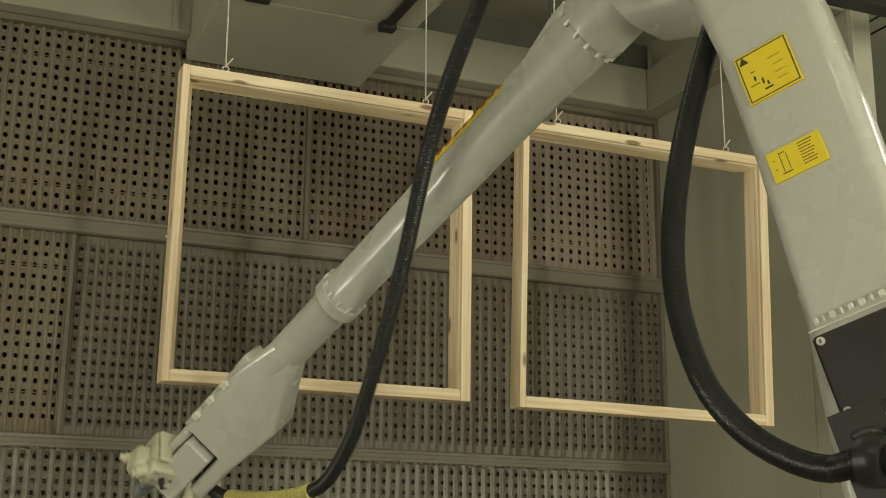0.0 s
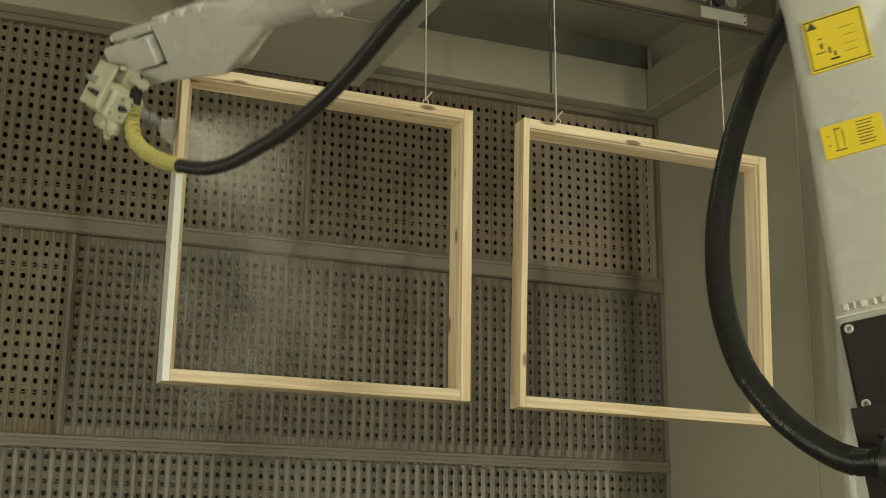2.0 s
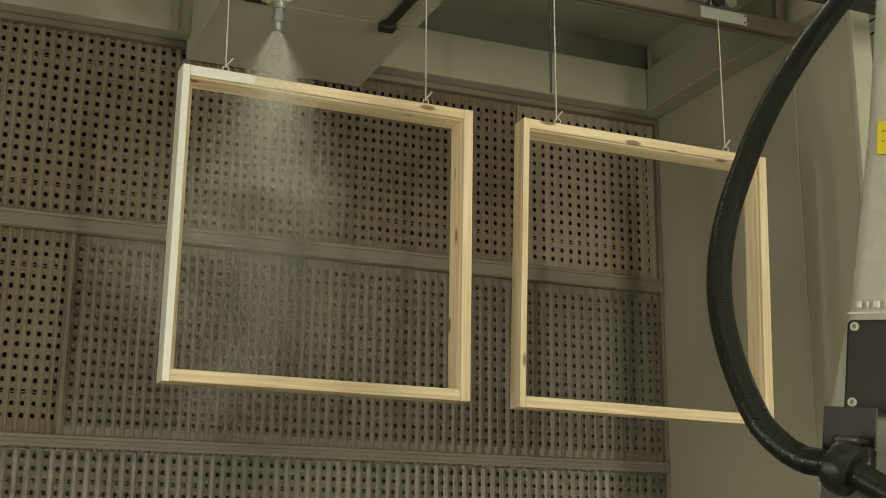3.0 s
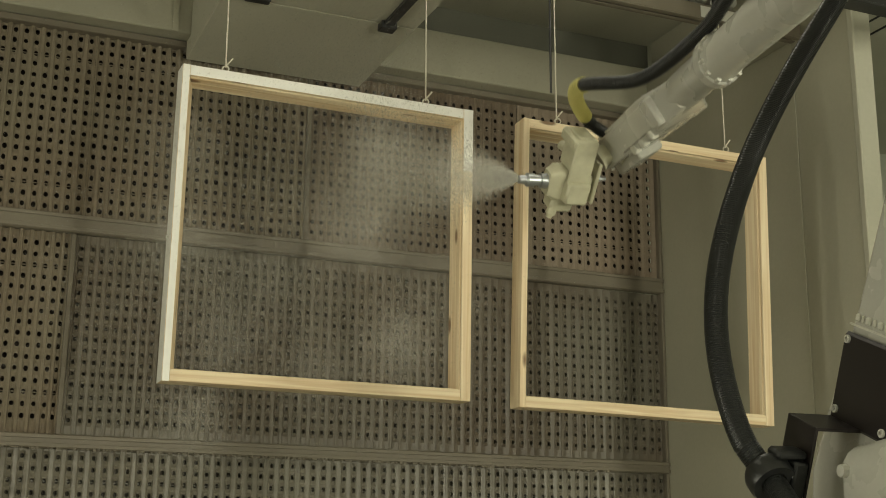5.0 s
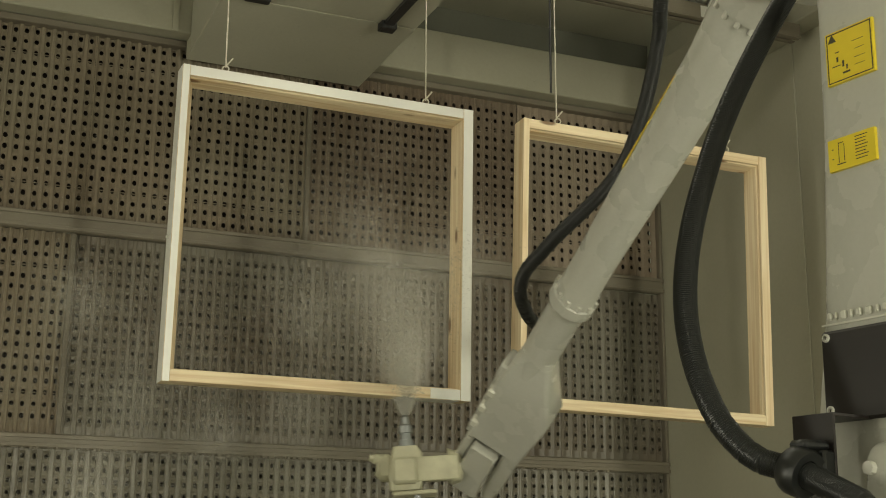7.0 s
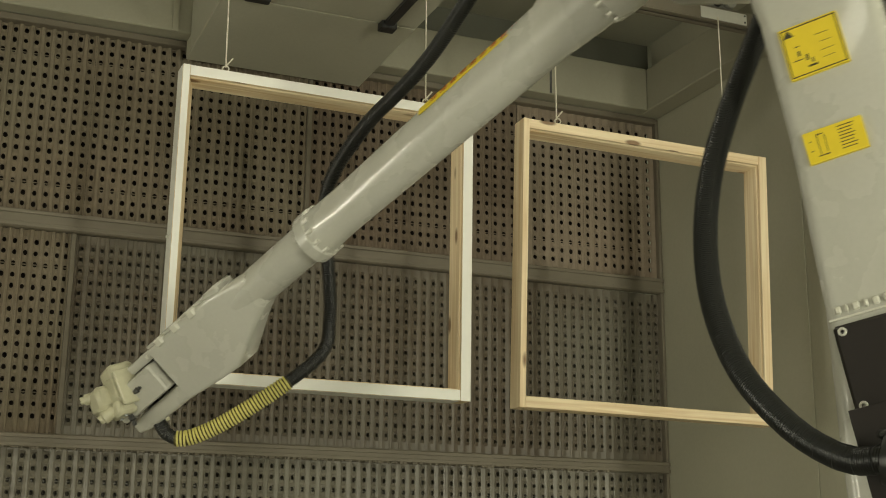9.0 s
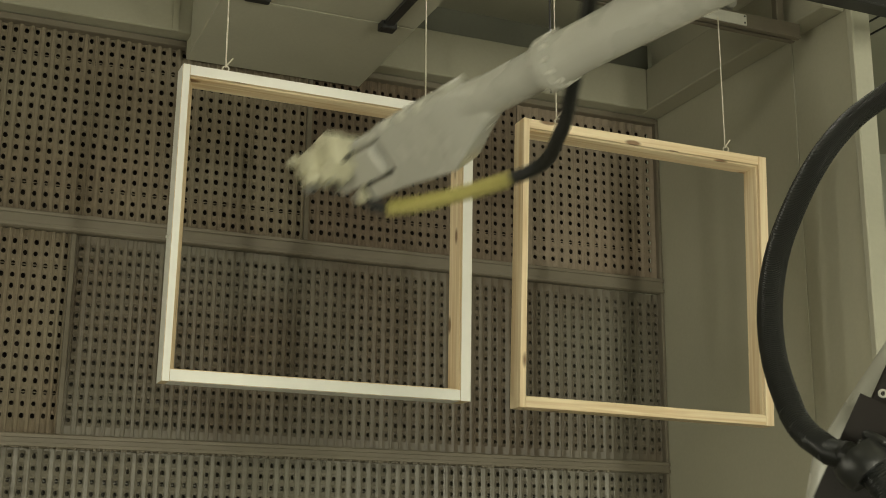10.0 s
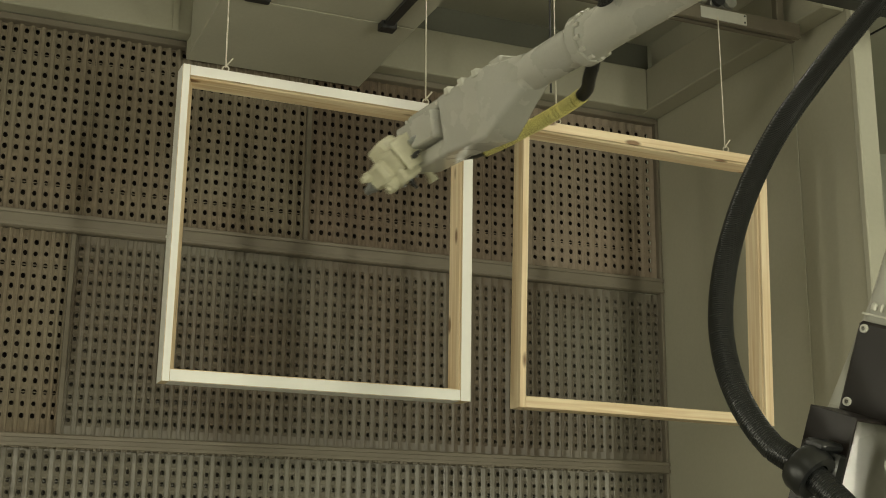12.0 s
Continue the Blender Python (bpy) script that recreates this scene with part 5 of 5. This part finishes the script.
bend(FEED, 10.2, (0.721, -0.702, 3.172), (0.798, -0.677, 2.960), (1.188, -0.942, 3.056), (1.140, -1.279, 3.070), (1.020, -1.575, 3.048), (0.877, -1.860, 3.020))
bend(FEED, 10.5, (0.701, -0.736, 3.137), (0.772, -0.709, 2.927), (1.129, -0.932, 2.988), (1.124, -1.203, 2.999), (1.058, -1.448, 3.006), (0.965, -1.676, 2.993), (0.851, -1.900, 2.996))
bend(FEED, 10.7, (0.674, -0.646, 3.127), (0.744, -0.615, 2.904), (1.127, -0.856, 2.987), (1.092, -1.190, 2.976), (0.986, -1.507, 3.004), (0.846, -1.797, 2.993))
bend(FEED, 11.0, (0.656, -0.581, 3.041), (0.683, -0.542, 2.856), (1.064, -0.775, 2.955), (1.029, -1.108, 2.956), (0.945, -1.426, 2.975), (0.819, -1.724, 2.987))
bend(FEED, 11.3, (0.634, -0.566, 3.005), (0.627, -0.534, 2.900), (0.999, -0.764, 3.015), (0.962, -1.089, 2.995), (0.865, -1.382, 2.947), (0.754, -1.684, 2.958))
bend(FEED, 11.6, (0.697, -0.498, 3.016), (0.750, -0.480, 2.867), (1.085, -0.719, 3.034), (1.014, -1.038, 3.031), (0.923, -1.347, 3.022), (0.811, -1.648, 3.018))
bend(FEED, 12.0, (0.868, -0.345, 3.058), (1.021, -0.390, 2.988), (1.284, -0.674, 3.132), (1.193, -0.959, 3.120), (1.065, -1.240, 3.147), (0.946, -1.514, 3.138))


def catmull(points, steps=8):
    p = [points[0] * 2 - points[1]] + points + [points[-1] * 2 - points[-2]]
    out = []
    for i in range(1, len(p) - 2):
        a, b, c, d = p[i - 1:i + 3]
        for k in range(steps):
            u = k / steps
            out.append(0.5 * (2 * b + (c - a) * u + (2 * a - 5 * b + 4 * c - d) * u * u + (3 * b - a - 3 * c + d) * u ** 3))
    out.append(p[-2])
    return out


def along(points, s):
    """The place and the direction s metres along a line, which runs straight on past its end."""
    for a, b in zip(points, points[1:]):
        d = (b - a).length
        if s <= d:
            return a + (b - a) * (s / d), (b - a).normalized()
        s -= d
    way = (points[-1] - points[-2]).normalized()
    return points[-1] + way * s, way


def axes(place, x, hint):
    """A pose with its x axis along x and its z axis near hint."""
    x = x.normalized()
    y = hint.cross(x).normalized()
    z = x.cross(y)
    return Matrix(((x[0], y[0], z[0], place[0]), (x[1], y[1], z[1], place[1]), (x[2], y[2], z[2], place[2]), (0, 0, 0, 1)))


def tool_pose(t, centre, way, end):
    return axes(centre, way, end - centre)


def between(rows, t, k):
    for a, b in zip(rows, rows[1:]):
        if a[0] <= t <= b[0]:
            return a[k].lerp(b[k], (t - a[0]) / (b[0] - a[0]))
    return rows[-1][k]


def hose_rows(links, store, length):
    lines = [(t, catmull(p)) for t, p in store]
    for k, ob in enumerate(links):
        rows = []
        for t, line in lines:
            place, way = along(line, (k + 0.5) * length)
            rows.append((t, axes(place, way, Vector((0.35, -0.8, 0.5)))))
        walk(ob, rows)


def motions():
    back = Matrix.Translation(-BASE)
    up = Vector((0, 0, 1))
    walk(forearm, [(t, back @ axes(a, b - a, up)) for t, a, b, r in FORE])
    walk(wrist, [(t, back @ axes(a, b - a, up) @ pose(0, 0, 0, r - 38)) for t, a, b, r in FORE])
    walk(turret, [(t, pose(0, 0, 0, 0, 0, turn)) for t, turn, lean in SWING])
    walk(upper, [(t, pose(0, 0, 0, 0, 0, turn) @ pose(0.158, 0, 1.744, 0, lean, 0)) for t, turn, lean in SWING])
    tool_rows = [(t, tool_pose(t, c, w, between(FORE, t, 2))) for t, c, w in AIMS]
    walk(tool, [(t, back @ m) for t, m in tool_rows])
    walk(knuckle, [(t, back @ axes(between(FORE, t, 2), c - between(FORE, t, 2), Vector((0.1, -0.9, 0.3)))) for t, c, w in AIMS])
    hose_rows(loop_links, LOOP, 0.036)
    hose_rows(feed_links, FEED, 0.036)
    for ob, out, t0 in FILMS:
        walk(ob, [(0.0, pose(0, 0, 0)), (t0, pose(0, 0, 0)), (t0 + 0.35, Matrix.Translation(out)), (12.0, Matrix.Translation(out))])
    # the jet follows the nozzle while the gun sprays; before and after, the mist is in the exhaust plenum
    plenum = pose(0.6, 1.78, 2.6, 0, 0, 0)
    tip = Matrix.Translation((0.20, 0, 0))
    rows = [(0.0, plenum), (0.5, plenum)] + [(t, m @ tip) for t, m in tool_rows if 0.55 < t < 8.25]
    walk(jet, rows + [(8.4, plenum), (12.0, plenum)])

    def drift(cloud, *stops):
        first, last = stops[0], stops[-1]
        inside = (first[1], 1.90, first[3])
        outside = (last[1], 1.90, last[3])
        rows = [(0.0, pose(*inside)), (first[0] - 0.2, pose(*inside))] + [(t, pose(x, y, z)) for t, x, y, z in stops]
        walk(cloud, rows + [(last[0] + 0.6, pose(*outside)), (12.0, pose(*outside))])

    drift(clouds[0], (0.9, 0.35, 0.35, 2.25), (1.5, 0.45, 0.5, 2.45), (2.2, 0.5, 0.75, 2.6), (3.2, 0.55, 1.1, 2.6))
    drift(clouds[1], (2.4, 0.30, 0.35, 3.0), (2.9, 0.35, 0.5, 2.75), (3.4, 0.5, 0.6, 2.75), (4.4, 0.6, 1.1, 2.7))
    drift(clouds[2], (4.7, 0.80, 0.2, 2.95), (5.4, 0.70, 0.3, 2.75), (6.0, 0.65, 0.4, 2.5), (6.6, 0.6, 0.8, 2.45))
    drift(clouds[4], (4.9, 0.45, 0.5, 2.45), (5.6, 0.25, 0.6, 2.3), (6.4, 0.2, 0.7, 2.2), (7.2, 0.1, 0.8, 2.2), (8.2, 0.1, 1.05, 2.3))
    drift(clouds[3], (6.5, 0.90, 0.2, 2.35), (6.9, 0.95, 0.3, 2.55), (7.2, 0.85, 0.4, 2.65), (8.2, 0.5, 0.9, 2.7))


motions()
